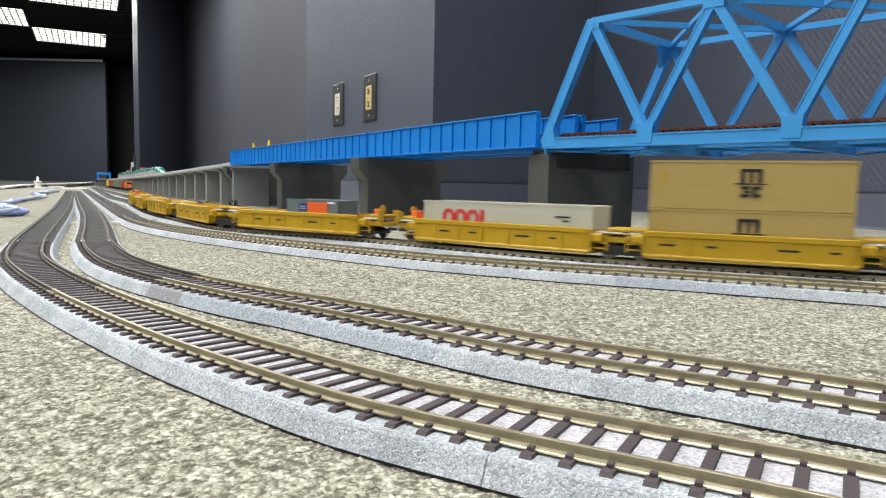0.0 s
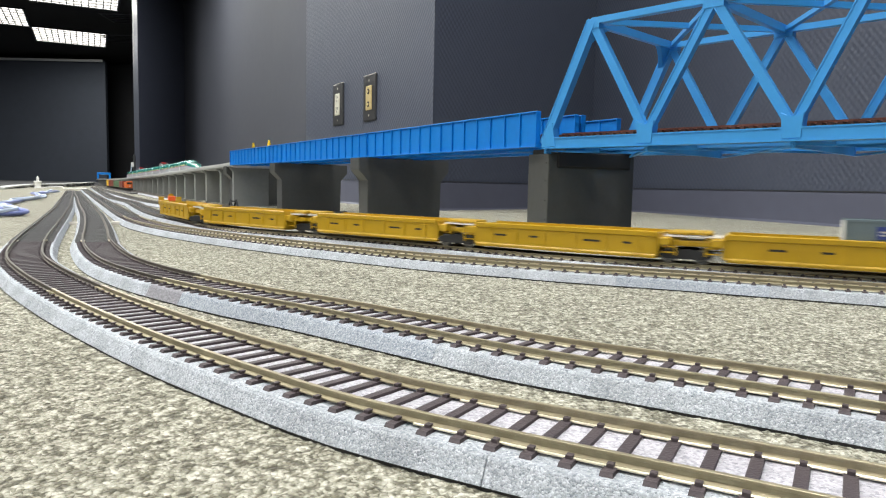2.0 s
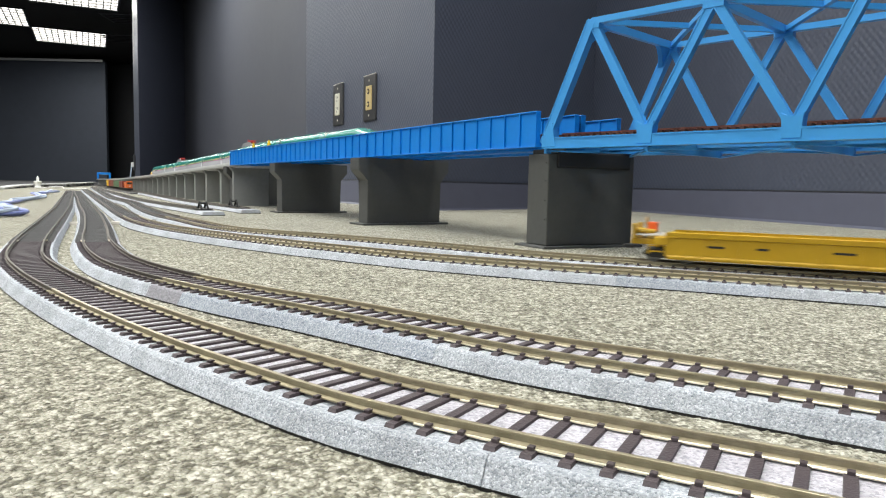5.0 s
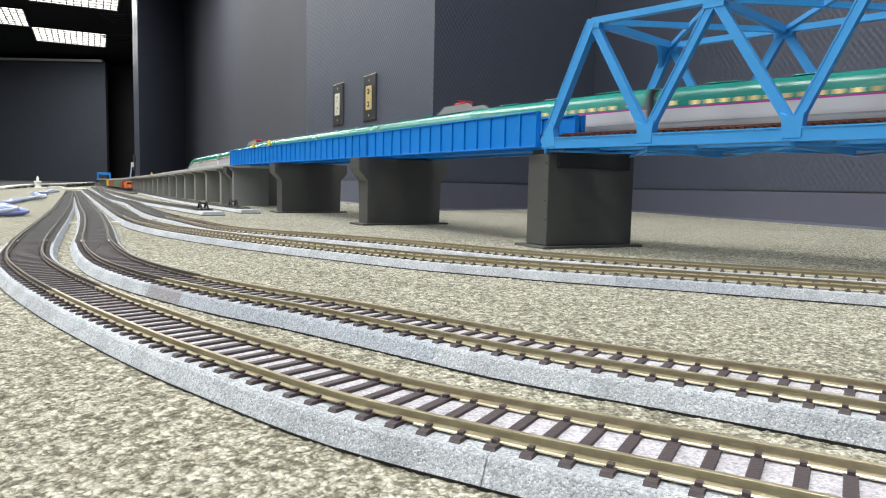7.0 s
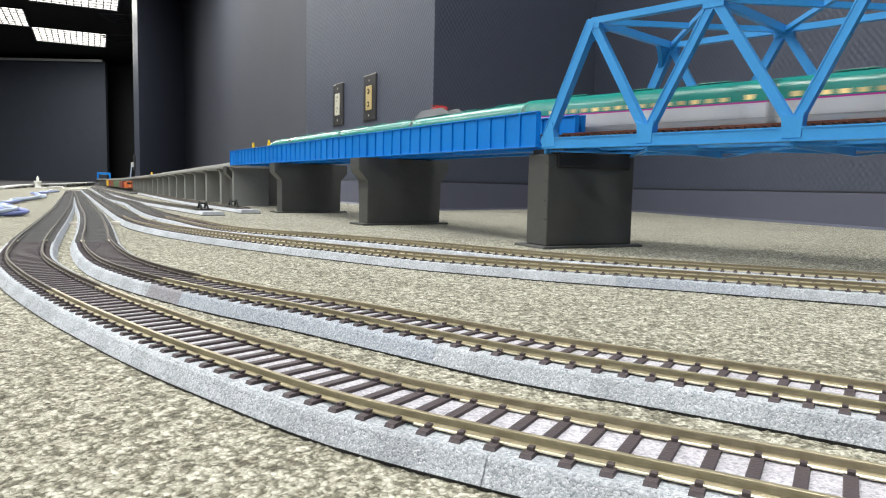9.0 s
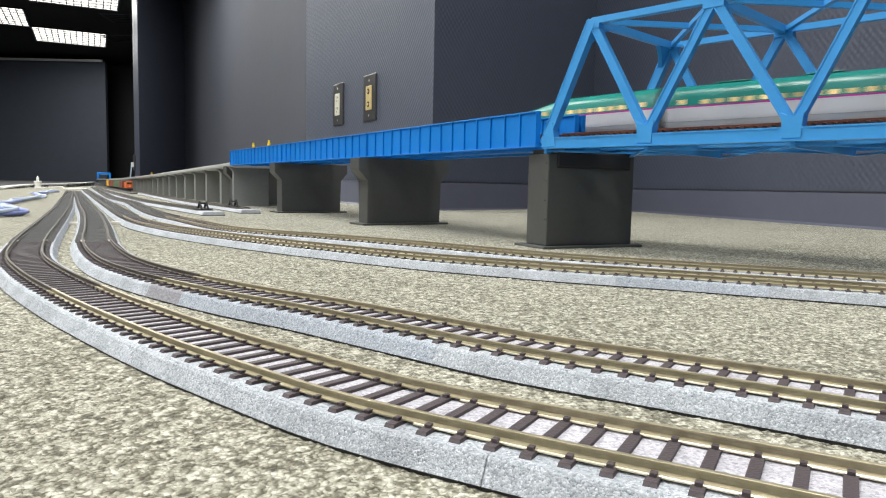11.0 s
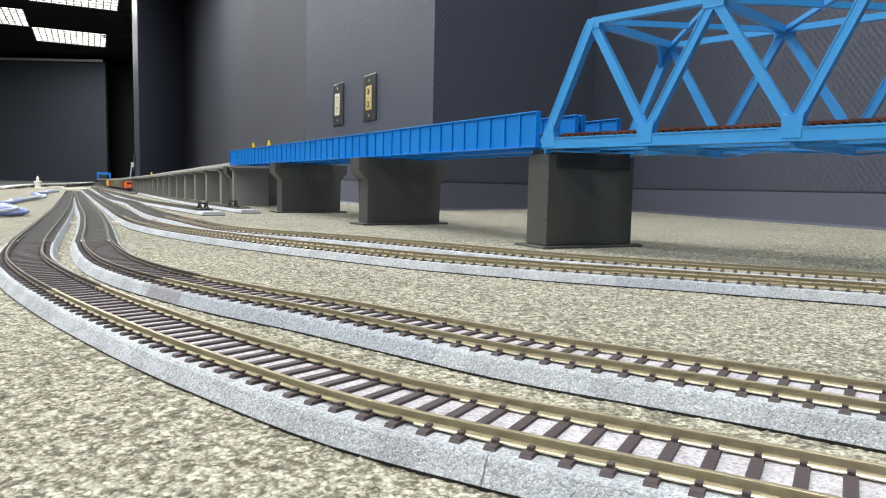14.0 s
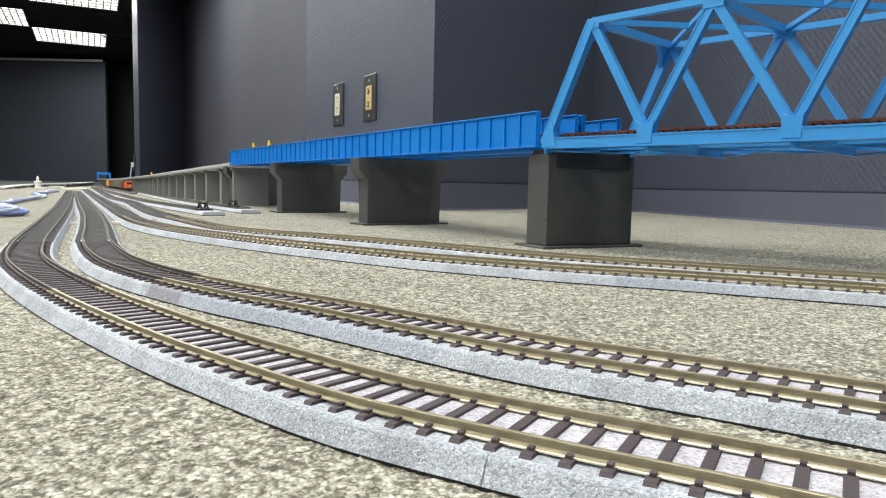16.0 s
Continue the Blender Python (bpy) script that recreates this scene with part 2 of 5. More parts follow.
OUTLET_W = mat("ivory_device", (0.62, 0.60, 0.50), 0.4, var=0.04, scale=40)
OUTLET_Y = mat("yellowed_device", (0.55, 0.43, 0.20), 0.4, var=0.04, scale=40)
SLOT = mat("slot_black", (0.02, 0.02, 0.02), 0.6)
CABLE_BLUE = mat("blue_cable", (0.22, 0.26, 0.55), 0.5, var=0.1, scale=50)
CABLE_WHITE = mat("pale_blue_cable", (0.50, 0.58, 0.74), 0.5, var=0.1, scale=50)
BOX_RED = mat("boxcar_red", (0.24, 0.045, 0.03), 0.5, var=0.15, scale=40, obj_var=0.3)
BOX_GREEN = mat("boxcar_green", (0.08, 0.18, 0.09), 0.5, var=0.15, scale=40)
LOCO_ORANGE = mat("loco_orange", (0.65, 0.13, 0.02), 0.45, var=0.1, scale=40)
SIGNAL_YELLOW = mat("figure_yellow", (0.85, 0.55, 0.02), 0.5)


# ---- mesh helpers ----
def link(name, bm, material, parent=None, label="", smooth=False):
    me = bpy.data.meshes.new(name)
    bmesh.ops.recalc_face_normals(bm, faces=bm.faces)
    bm.to_mesh(me)
    bm.free()
    me.materials.append(material)
    if smooth:
        for p in me.polygons:
            p.use_smooth = True
    ob = new(name, me)
    if parent:
        ob.parent = parent
    if label:
        ob["label"] = label
    return ob


def part(name, bm, material, parent, label="", smooth=False):
    return link(name, bm, material, parent, label, smooth)


def share(name, ob, parent, m):
    """Another object on the same mesh."""
    o = new(name, ob.data)
    o.parent = parent
    o.matrix_basis = m
    return o


def box(x0, x1, y0, y1, z0, z1, bm=None, bev=0.0, m=None):
    bm = bm or bmesh.new()
    vs = [bm.verts.new((x, y, z)) for z in (z0, z1) for y in (y0, y1) for x in (x0, x1)]
    fs = [(0, 2, 3, 1), (4, 5, 7, 6), (0, 1, 5, 4), (2, 6, 7, 3), (0, 4, 6, 2), (1, 3, 7, 5)]
    faces = [bm.faces.new([vs[i] for i in f]) for f in fs]
    if bev:
        edges = list({e for f in faces for e in f.edges})
        r = bmesh.ops.bevel(bm, geom=edges, offset=bev, segments=2, affect="EDGES", profile=0.5)
        vs = list({v for f in r["faces"] for v in f.verts} | {v for v in vs if v.is_valid})
    if m is not None:
        bmesh.ops.transform(bm, matrix=m, verts=[v for v in vs if v.is_valid])
    return bm


def beam(bm, a, b, wide, high, side):
    """A bar from a to b; side is the direction of its width."""
    a, b, side = Vector(a), Vector(b), Vector(side).normalized()
    d = (b - a).normalized()
    up = d.cross(side).normalized()
    side = up.cross(d).normalized()
    vs = [bm.verts.new(p + side * sx * wide / 2 + up * sz * high / 2) for p in (a, b) for sx, sz in ((-1, -1), (1, -1), (1, 1), (-1, 1))]
    for f in ((0, 1, 2, 3), (7, 6, 5, 4), (0, 4, 5, 1), (1, 5, 6, 2), (2, 6, 7, 3), (3, 7, 4, 0)):
        bm.faces.new([vs[i] for i in f])
    return bm


def cyl(bm, a, b, r0, r1=None, seg=12):
    a, b = Vector(a), Vector(b)
    r1 = r0 if r1 is None else r1
    q = (b - a).to_track_quat("Z", "Y").to_matrix()
    rings = [[bm.verts.new(p + q @ Vector((r * math.cos(2 * math.pi * i / seg), r * math.sin(2 * math.pi * i / seg), 0))) for i in range(seg)] for p, r in ((a, r0), (b, r1))]
    for i in range(seg):
        j = (i + 1) % seg
        bm.faces.new((rings[0][i], rings[0][j], rings[1][j], rings[1][i]))
    bm.faces.new(rings[0][::-1])
    bm.faces.new(rings[1])
    return bm


def lathe(prof, seg=16, bm=None):
    bm = bm or bmesh.new()
    rings = [[bm.verts.new((r * math.cos(2 * math.pi * i / seg), r * math.sin(2 * math.pi * i / seg), z)) for i in range(seg)] for r, z in prof]
    for a, b in zip(rings, rings[1:]):
        for i in range(seg):
            j = (i + 1) % seg
            bm.faces.new((a[i], a[j], b[j], b[i]))
    bm.faces.new(rings[0][::-1])
    bm.faces.new(rings[-1])
    return bm


def prism(poly, z0, z1, bm=None):
    bm = bm or bmesh.new()
    lo = [bm.verts.new((x, y, z0)) for x, y in poly]
    hi = [bm.verts.new((x, y, z1)) for x, y in poly]
    bm.faces.new(lo[::-1])
    bm.faces.new(hi)
    for i in range(len(poly)):
        j = (i + 1) % len(poly)
        bm.faces.new((lo[i], lo[j], hi[j], hi[i]))
    return bm


def empty(name, m=None, **tags):
    ob = new(name)
    ob.empty_display_size = 0.02
    if m is not None:
        ob.matrix_basis = m
    return tagged(ob, **tags)


class Path:
    """A smooth line through points (metres), known by its length."""

    def __init__(self, pts, step=0.004):
        pts = [Vector(p if len(p) == 3 else (*p, 0)) for p in pts]
        q = [2 * pts[0] - pts[1], *pts, 2 * pts[-1] - pts[-2]]
        d = []
        for i in range(1, len(q) - 2):
            n = max(2, int((q[i + 1] - q[i]).length / step))
            for k in range(n):
                u = k / n
                d.append(0.5 * (2 * q[i] + (q[i + 1] - q[i - 1]) * u + (2 * q[i - 1] - 5 * q[i] + 4 * q[i + 1] - q[i + 2]) * u * u + (3 * q[i] - q[i - 1] - 3 * q[i + 1] + q[i + 2]) * u ** 3))
        d.append(pts[-1])
        self.p = np.array([tuple(v) for v in d])
        self.s = np.concatenate([[0], np.cumsum(np.linalg.norm(np.diff(self.p, axis=0), axis=1))])
        self.length = self.s[-1]

    def at(self, s):
        if s < 0:
            t = Vector(self.p[2] - self.p[0]).normalized()
            return Vector(self.p[0]) + t * s
        if s > self.length:
            t = Vector(self.p[-1] - self.p[-3]).normalized()
            return Vector(self.p[-1]) + t * (s - self.length)
        return Vector([np.interp(s, self.s, self.p[:, k]) for k in range(3)])

    def heading(self, s, e=0.006):
        return (self.at(s + e) - self.at(s - e)).normalized()

    def near(self, x, y):
        return self.s[np.argmin((self.p[:, 0] - x) ** 2 + (self.p[:, 1] - y) ** 2)]

    def frame_at(self, s, e=0.006):
        x = self.heading(s, e)
        y = Vector((0, 0, 1)).cross(x).normalized()
        z = x.cross(y)
        return Matrix.Translation(self.at(s)) @ Matrix((x, y, z)).transposed().to_4x4()


def sweep(path, s0, s1, step, prof, bm=None, closed=True):
    """Draw a profile [(across, up)] along a path."""
    bm = bm or bmesh.new()
    n = max(1, int((s1 - s0) / step))
    rings = []
    for i in range(n + 1):
        m = path.frame_at(s0 + (s1 - s0) * i / n)
        rings.append([bm.verts.new(m @ Vector((0, a, u))) for a, u in prof])
    k = len(prof)
    for a, b in zip(rings, rings[1:]):
        for i in range(k if closed else k - 1):
            j = (i + 1) % k
            bm.faces.new((a[i], a[j], b[j], b[i]))
    if closed:
        bm.faces.new(rings[0][::-1])
        bm.faces.new(rings[-1])
    return bm


def arc(centre, start, angle, steps):
    """Points that go on round centre from start by angle degrees (negative: clockwise)."""
    c, s = Vector((*centre, 0)), Vector((*start, 0))
    return [tuple((c + Matrix.Rotation(radians(angle * i / steps), 3, "Z") @ (s - c))[:2]) for i in range(1, steps + 1)]


# ---- the hall ----
C1, C2, C3, C4 = (-0.0327, 1.7731), (0.4818, 2.3130), (0.7944, 1.2475), (1.4138, -0.8635)
W540, W242, W229 = (-0.5315, 2.6809), (-3.6303, 8.3314), (-4.0199, 9.0756)
W0_323 = (-3.6744, 9.9056)


def wall_between(name, a, b, z0, z1, thick, material, label):
    a, b = Vector((*a, 0)), Vector((*b, 0))
    d = (b - a).normalized()
    n = Vector((-d.y, d.x, 0)) * thick
    bm = prism([tuple(p[:2]) for p in (a, b, b + n, a + n)], z0, z1)
    return tagged(link(name, bm, material), label=label, category="wall", kind="structure")


def flat(name, poly, z0, z1, material, label, category):
    return tagged(link(name, prism(poly, z0, z1), material), label=label, category=category, kind="structure")


flat("floor", [(-10.5, -3.5), (2.2, -3.5), (2.2, 15.6), (-10.5, 15.6)], -0.05, 0.0, CARPET, "mottled beige and olive loop pile carpet", "floor")
def carpet_tufts(x0, x1, y0, y1, pitch):
    """The pile close by, tuft by tuft: a fine uneven skin on the carpet."""
    nx, ny = int((x1 - x0) / pitch), int((y1 - y0) / pitch)
    rng = np.random.RandomState(7)
    h = rng.rand(ny, nx)
    wide = rng.rand(ny // 3 + 2, nx // 3 + 2)
    wide = np.kron(wide, np.ones((3, 3)))[:ny, :nx]
    h = 0.0001 + 0.00085 * (0.62 * h + 0.38 * wide)
    edge = np.minimum.reduce([np.arange(nx)[None, :] + 0 * h, np.arange(nx)[::-1][None, :] + 0 * h, np.arange(ny)[:, None] + 0 * h, np.arange(ny)[::-1][:, None] + 0 * h])
    h *= np.clip(edge / 40.0, 0.03, 1)
    gx, gy = np.meshgrid(x0 + np.arange(nx) * pitch, y0 + np.arange(ny) * pitch)
    gx, gy = gx + (rng.rand(ny, nx) - 0.5) * pitch * 0.7, gy + (rng.rand(ny, nx) - 0.5) * pitch * 0.7
    co = np.stack([gx, gy, h], 2).reshape(-1, 3).astype(np.float32)
    i = np.arange((ny - 1) * nx).reshape(ny - 1, nx)[:, :-1].ravel()
    quads = np.stack([i, i + 1, i + nx + 1, i + nx], 1).astype(np.int32)
    me = bpy.data.meshes.new("carpet_tufts")
    me.vertices.add(len(co))
    me.vertices.foreach_set("co", co.ravel())
    me.loops.add(quads.size)
    me.loops.foreach_set("vertex_index", quads.ravel())
    me.polygons.add(len(quads))
    me.polygons.foreach_set("loop_start", np.arange(0, quads.size, 4, dtype=np.int32))
    me.update(calc_edges=True)
    me.polygons.foreach_set("use_smooth", np.ones(len(quads), dtype=bool))
    me.materials.append(CARPET)
    return tagged(new("carpet_tufts", me), label="mottled beige and olive carpet pile, tuft by tuft", category="carpet", kind="stuff")


carpet_tufts(-0.50, 0.58, 0.05, 0.86, 0.00125)
# Near-black sheet over the carpet paints the far floor's darkness.
flat("floor_far", [(-2.851, 4.429), (-3.040, 6.307), (-3.688, 15.291), (-10.4, 15.4), (-10.4, 4.4)], 0.0005, 0.004, DARK, "near-black sheet that paints the hall's far floor as dark", "floor")
flat("ceiling", [(-10.5, -3.5), (2.2, -3.5), (2.2, 15.6), (-10.5, 15.6)], CEIL, CEIL + 0.1, CEILING, "dark acoustic tile ceiling", "ceiling")
wall_between("wall_east", C4, C3, 0, CEIL, 0.0 - 0.1, WALL, "blue-grey textured wallcovering on a plain wall")
wall_between("wall_niche_right", C3, C2, 0, CEIL, -0.1, WALL, "blue-grey textured wallcovering behind the truss bridge")
pil = tagged(link("wall_pilaster", prism([C1, W540, (-0.2990, 2.9545), C2], 0, CEIL), WALL), label="blue-grey pilaster with raised woven wallcovering", category="wall", kind="structure")
# The recess's shade is put into a darker wall colour.
wall_between("wall_recess", (-0.7475, 4.5501), W0_323, 0, CEIL, -0.1, WALL_SHADED, "smooth recess wall, its shade put into a darker grey")
tagged(link("wall_recess_return", prism([(-0.2990, 2.9545), W540, (-0.7475, 4.5501), (-0.6479, 4.6306)], 0, CEIL), WALL_SHADED), label="smooth return of the recess, coloured darker for shade", category="wall", kind="structure")
tagged(link("wall_pilaster_far", prism([W242, W229, (-4.1862, 11.2679), W0_323], 0, CEIL), WALL), label="blue-grey pilaster further down the hall", category="wall", kind="structure")
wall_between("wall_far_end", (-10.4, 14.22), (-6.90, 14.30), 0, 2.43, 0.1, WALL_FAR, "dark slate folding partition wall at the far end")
# End wall coloured near-black to paint the dark opening beside the partition.
wall_between("wall_back", (-10.4, 15.3), (2.2, 15.3), 0, CEIL, 0.1, DARK, "end wall coloured near-black for the dark opening")
wall_between("wall_south", (2.1, -3.4), (-10.4, -3.4), 0, CEIL, 0.1, WALL, "blue-grey wall behind the viewer")
wall_between("wall_west", (-10.4, -3.4), (-10.4, 15.3), 0, CEIL, 0.1, WALL, "blue-grey side wall of the hall")
tagged(link("trim", box(-10.4, -6.90, 14.18, 14.215, 2.40, 2.445), VIADUCT), label="pale metal head track of the partition", category="trim", kind="structure")


def baseboard(a, b, h):
    a, b = Vector((*a, 0)), Vector((*b, 0))
    d = (b - a).normalized()
    n = Vector((d.y, -d.x, 0))
    bm = bmesh.new()
    prof = [(-0.001, 0), (0.009, 0), (0.0055, 0.005), (0.005, h - 0.003), (0.003, h), (-0.001, h)]
    rings = [[bm.verts.new(p + n * x + Vector((0, 0, z))) for x, z in prof] for p in (a, b)]
    for i in range(6):
        bm.faces.new((rings[0][i], rings[0][(i + 1) % 6], rings[1][(i + 1) % 6], rings[1][i]))
    bm.faces.new(rings[0])
    bm.faces.new(rings[1][::-1])
    ob = link("baseboard", bm, BASE)
    top = bmesh.new()
    beam(top, a + n * 0.0035 + Vector((0, 0, h + 0.001)), b + n * 0.0035 + Vector((0, 0, h + 0.001)), 0.004, 0.002, n)
    part("caulk_line", top, PLATE, ob, "thin grey bead along the top edge")
    return tagged(ob, label="dark blue-grey rubber cove baseboard with a grey bead along the top", category="baseboard", kind="structure")


baseboard(W540, C1, 0.076)
baseboard(C1, C2, 0.074)
baseboard(C2, C3, 0.067)
baseboard(C3, C4, 0.067)


# ---- ceiling lights: recessed troffers along the hall, three in view, the rest added ----
def troffer():
    t = empty("ceiling_light", label="recessed fluorescent troffer with a gridded bright diffuser", category="ceiling light", group="ceiling troffers")
    part("diffuser", box(-0.56, 0.56, -0.66, 0.66, -0.012, -0.004), TROFFER, t, "bright white diffuser")
    bm = bmesh.new()
    for x0, x1, y0, y1 in ((-0.59, -0.56, -0.69, 0.69), (0.56, 0.59, -0.69, 0.69), (-0.56, 0.56, -0.69, -0.66), (-0.56, 0.56, 0.66, 0.69)):
        box(x0, x1, y0, y1, -0.022, 0.0, bm)
    part("frame_ring", bm, BLACK, t)
    lo = None
    for i in range(13):
        x = -0.56 + 1.12 * i / 12
        if lo is None:
            lo = part("louvre", box(-0.007, 0.007, -0.66, 0.66, -0.03, -0.012), VIADUCT, t)
            lo.location.x = x
        else:
            share("louvre", lo, t, Matrix.Translation((x, 0, 0)))
    cr = part("cross_louvre", box(-0.56, 0.56, -0.005, 0.005, -0.026, -0.012), VIADUCT, t)
    cr.location.y = -0.54
    for i in range(1, 7):
        share("cross_louvre", cr, t, Matrix.Translation((0, -0.54 + 0.18 * i, 0)))
    return t


LIGHT_TURN = 27.0
first = troffer()
spots = [(-6.655, 12.565), (-5.09, 9.70), (-7.09, 10.89)]
first.matrix_basis = pose(*spots[0], CEIL, 0, 0, LIGHT_TURN)
for p in spots[1:]:
    copy_thing(first, pose(*p, CEIL, 0, 0, LIGHT_TURN))
# Added troffers out of view, most placed to brighten walls and layout.
unseen_spots = [(-1.35, 0.3), (-2.4, 2.3), (-3.6, 0.3), (-4.4, 4.0), (-2.85, 6.6), (-1.9, 4.1), (-4.6, 6.9), (-1.35, -2.2), (-3.6, -2.2), (-6.2, 0.3), (-6.2, 2.9), (0.42, 0.10)]
for p in unseen_spots:
    copy_thing(first, pose(*p, CEIL, 0, 0, LIGHT_TURN))
LAMP_POWER = 46.5
for p in spots + unseen_spots:
    la = bpy.data.lights.new("troffer_light", "AREA")
    la.shape, la.size, la.size_y, la.energy, la.color = "RECTANGLE", 0.9, 0.9, LAMP_POWER, (0.985, 1.0, 0.965)
    lo = new("troffer_light", la)
    lo.matrix_basis = pose(*p, CEIL - 0.035, 0, 0, LIGHT_TURN)

# ---- track lines (metres) ----
def onward(pts, radius, angle, steps):
    """The line goes on past its last point in an even curve to the right."""
    (x0, y0), (x1, y1) = pts[-2:]
    d = Vector((x1 - x0, y1 - y0)).normalized()
    return arc((x1 + d.y * radius, y1 - d.x * radius), (x1, y1), -angle, steps)


mm = lambda pts: [(x / 1000, y / 1000) for x, y in pts]
N_PTS = mm([(-1701, 3170), (-1388, 2580), (-1134, 2100), (-922, 1697), (-748, 1368), (-617, 1114), (-511, 906), (-421, 727), (-349, 586), (-286, 473), (-228, 393), (-165, 319), (-117, 268), (-82, 233), (-50, 204), (-14, 174), (26, 150), (64, 129)])
M_PTS = mm([(-1612, 3061), (-1317, 2511), (-1066, 2046), (-868, 1676), (-703, 1369), (-561, 1107), (-455, 905), (-368, 735), (-299, 598), (-227, 476), (-169, 403), (-102, 340), (-51, 301), (-1, 259), (32, 232), (69, 209), (104, 187)])
T1_PTS = mm([(-1900, 3685), (-1537, 3011), (-1244, 2468), (-1006, 2027), (-810, 1665), (-643, 1357), (-518, 1127), (-409, 932), (-339, 828), (-274, 749), (-194, 669), (-127, 611), (-71, 567), (-25, 532), (6, 512), (51, 488), (85, 470), (149, 444), (206, 418), (235, 405)])
T2_PTS = mm([(-2271, 4513), (-1838, 3689), (-1487, 3022), (-1203, 2483), (-969, 2042), (-753, 1680), (-588, 1361), (-453, 1111), (-339, 933), (-240, 792), (-112, 705), (-11, 631), (88, 551), (194, 495), (277, 457)])
T_NEAR = Path(N_PTS + onward(N_PTS, 0.66, 30, 8))
T_MID = Path(M_PTS + onward(M_PTS, 0.72, 30, 8))
T_FRONT = Path(T1_PTS + onward(T1_PTS, 0.82, 30, 8))
turn_pts = T2_PTS + onward(T2_PTS, 0.86, 70, 14)
turn_pts += [(turn_pts[-1][0], turn_pts[-1][1] - 0.42 * i) for i in range(1, 6)]
turn_pts += arc((turn_pts[-1][0] - 0.5, turn_pts[-1][1]), turn_pts[-1], -90, 12)
turn_pts += [(turn_pts[-1][0] - 0.4 * i, turn_pts[-1][1]) for i in range(1, 4)]
T_TRAIN = Path(turn_pts)

RAIL_TOP_Z, TIE_TOP, BED_Z = 0.0106, 0.0080, 0.0071
GAUGE = 0.0107
BED = [(-0.0206, 0.0014), (0.0206, 0.0014), (0.0180, 0.0064), (0.0172, BED_Z), (-0.0172, BED_Z), (-0.0180, 0.0064)]


def rail_profile(off, z0=TIE_TOP, z1=RAIL_TOP_Z):
    h = z1 - z0
    return [(off - 0.00125, z0), (off + 0.00125, z0), (off + 0.0012, z0 + 0.14 * h), (off + 0.0003, z0 + 0.3 * h), (off + 0.0003, z0 + 0.68 * h), (off + 0.00062, z0 + 0.74 * h), (off + 0.00062, z0 + 0.97 * h), (off + 0.0005, z1), (off - 0.0005, z1), (off - 0.00062, z0 + 0.97 * h), (off - 0.00062, z0 + 0.74 * h), (off - 0.0003, z0 + 0.68 * h), (off - 0.0003, z0 + 0.3 * h), (off - 0.0012, z0 + 0.14 * h)]


def tie_mesh():
    bm = bmesh.new()
    t0, t1, l0, l1 = 0.00150, 0.00125, 0.0163, 0.0152
    lo = [bm.verts.new((x, y, BED_Z - 0.0008)) for x, y in ((-t0, -l0), (t0, -l0), (t0, l0), (-t0, l0))]
    hi = [bm.verts.new((x, y, TIE_TOP)) for x, y in ((-t1, -l1), (t1, -l1), (t1, l1), (-t1, l1))]
    bm.faces.new(hi)
    for i in range(4):
        bm.faces.new((lo[i], lo[(i + 1) % 4], hi[(i + 1) % 4], hi[i]))
    for s in (-1, 1):
        for q in (-1, 1):
            c = s * GAUGE + q * 0.0016
            box(-0.0007, 0.0007, c - 0.0008, c + 0.0008, TIE_TOP - 0.0001, TIE_TOP + 0.0008, bm)
    return bm


TIE_OB = None


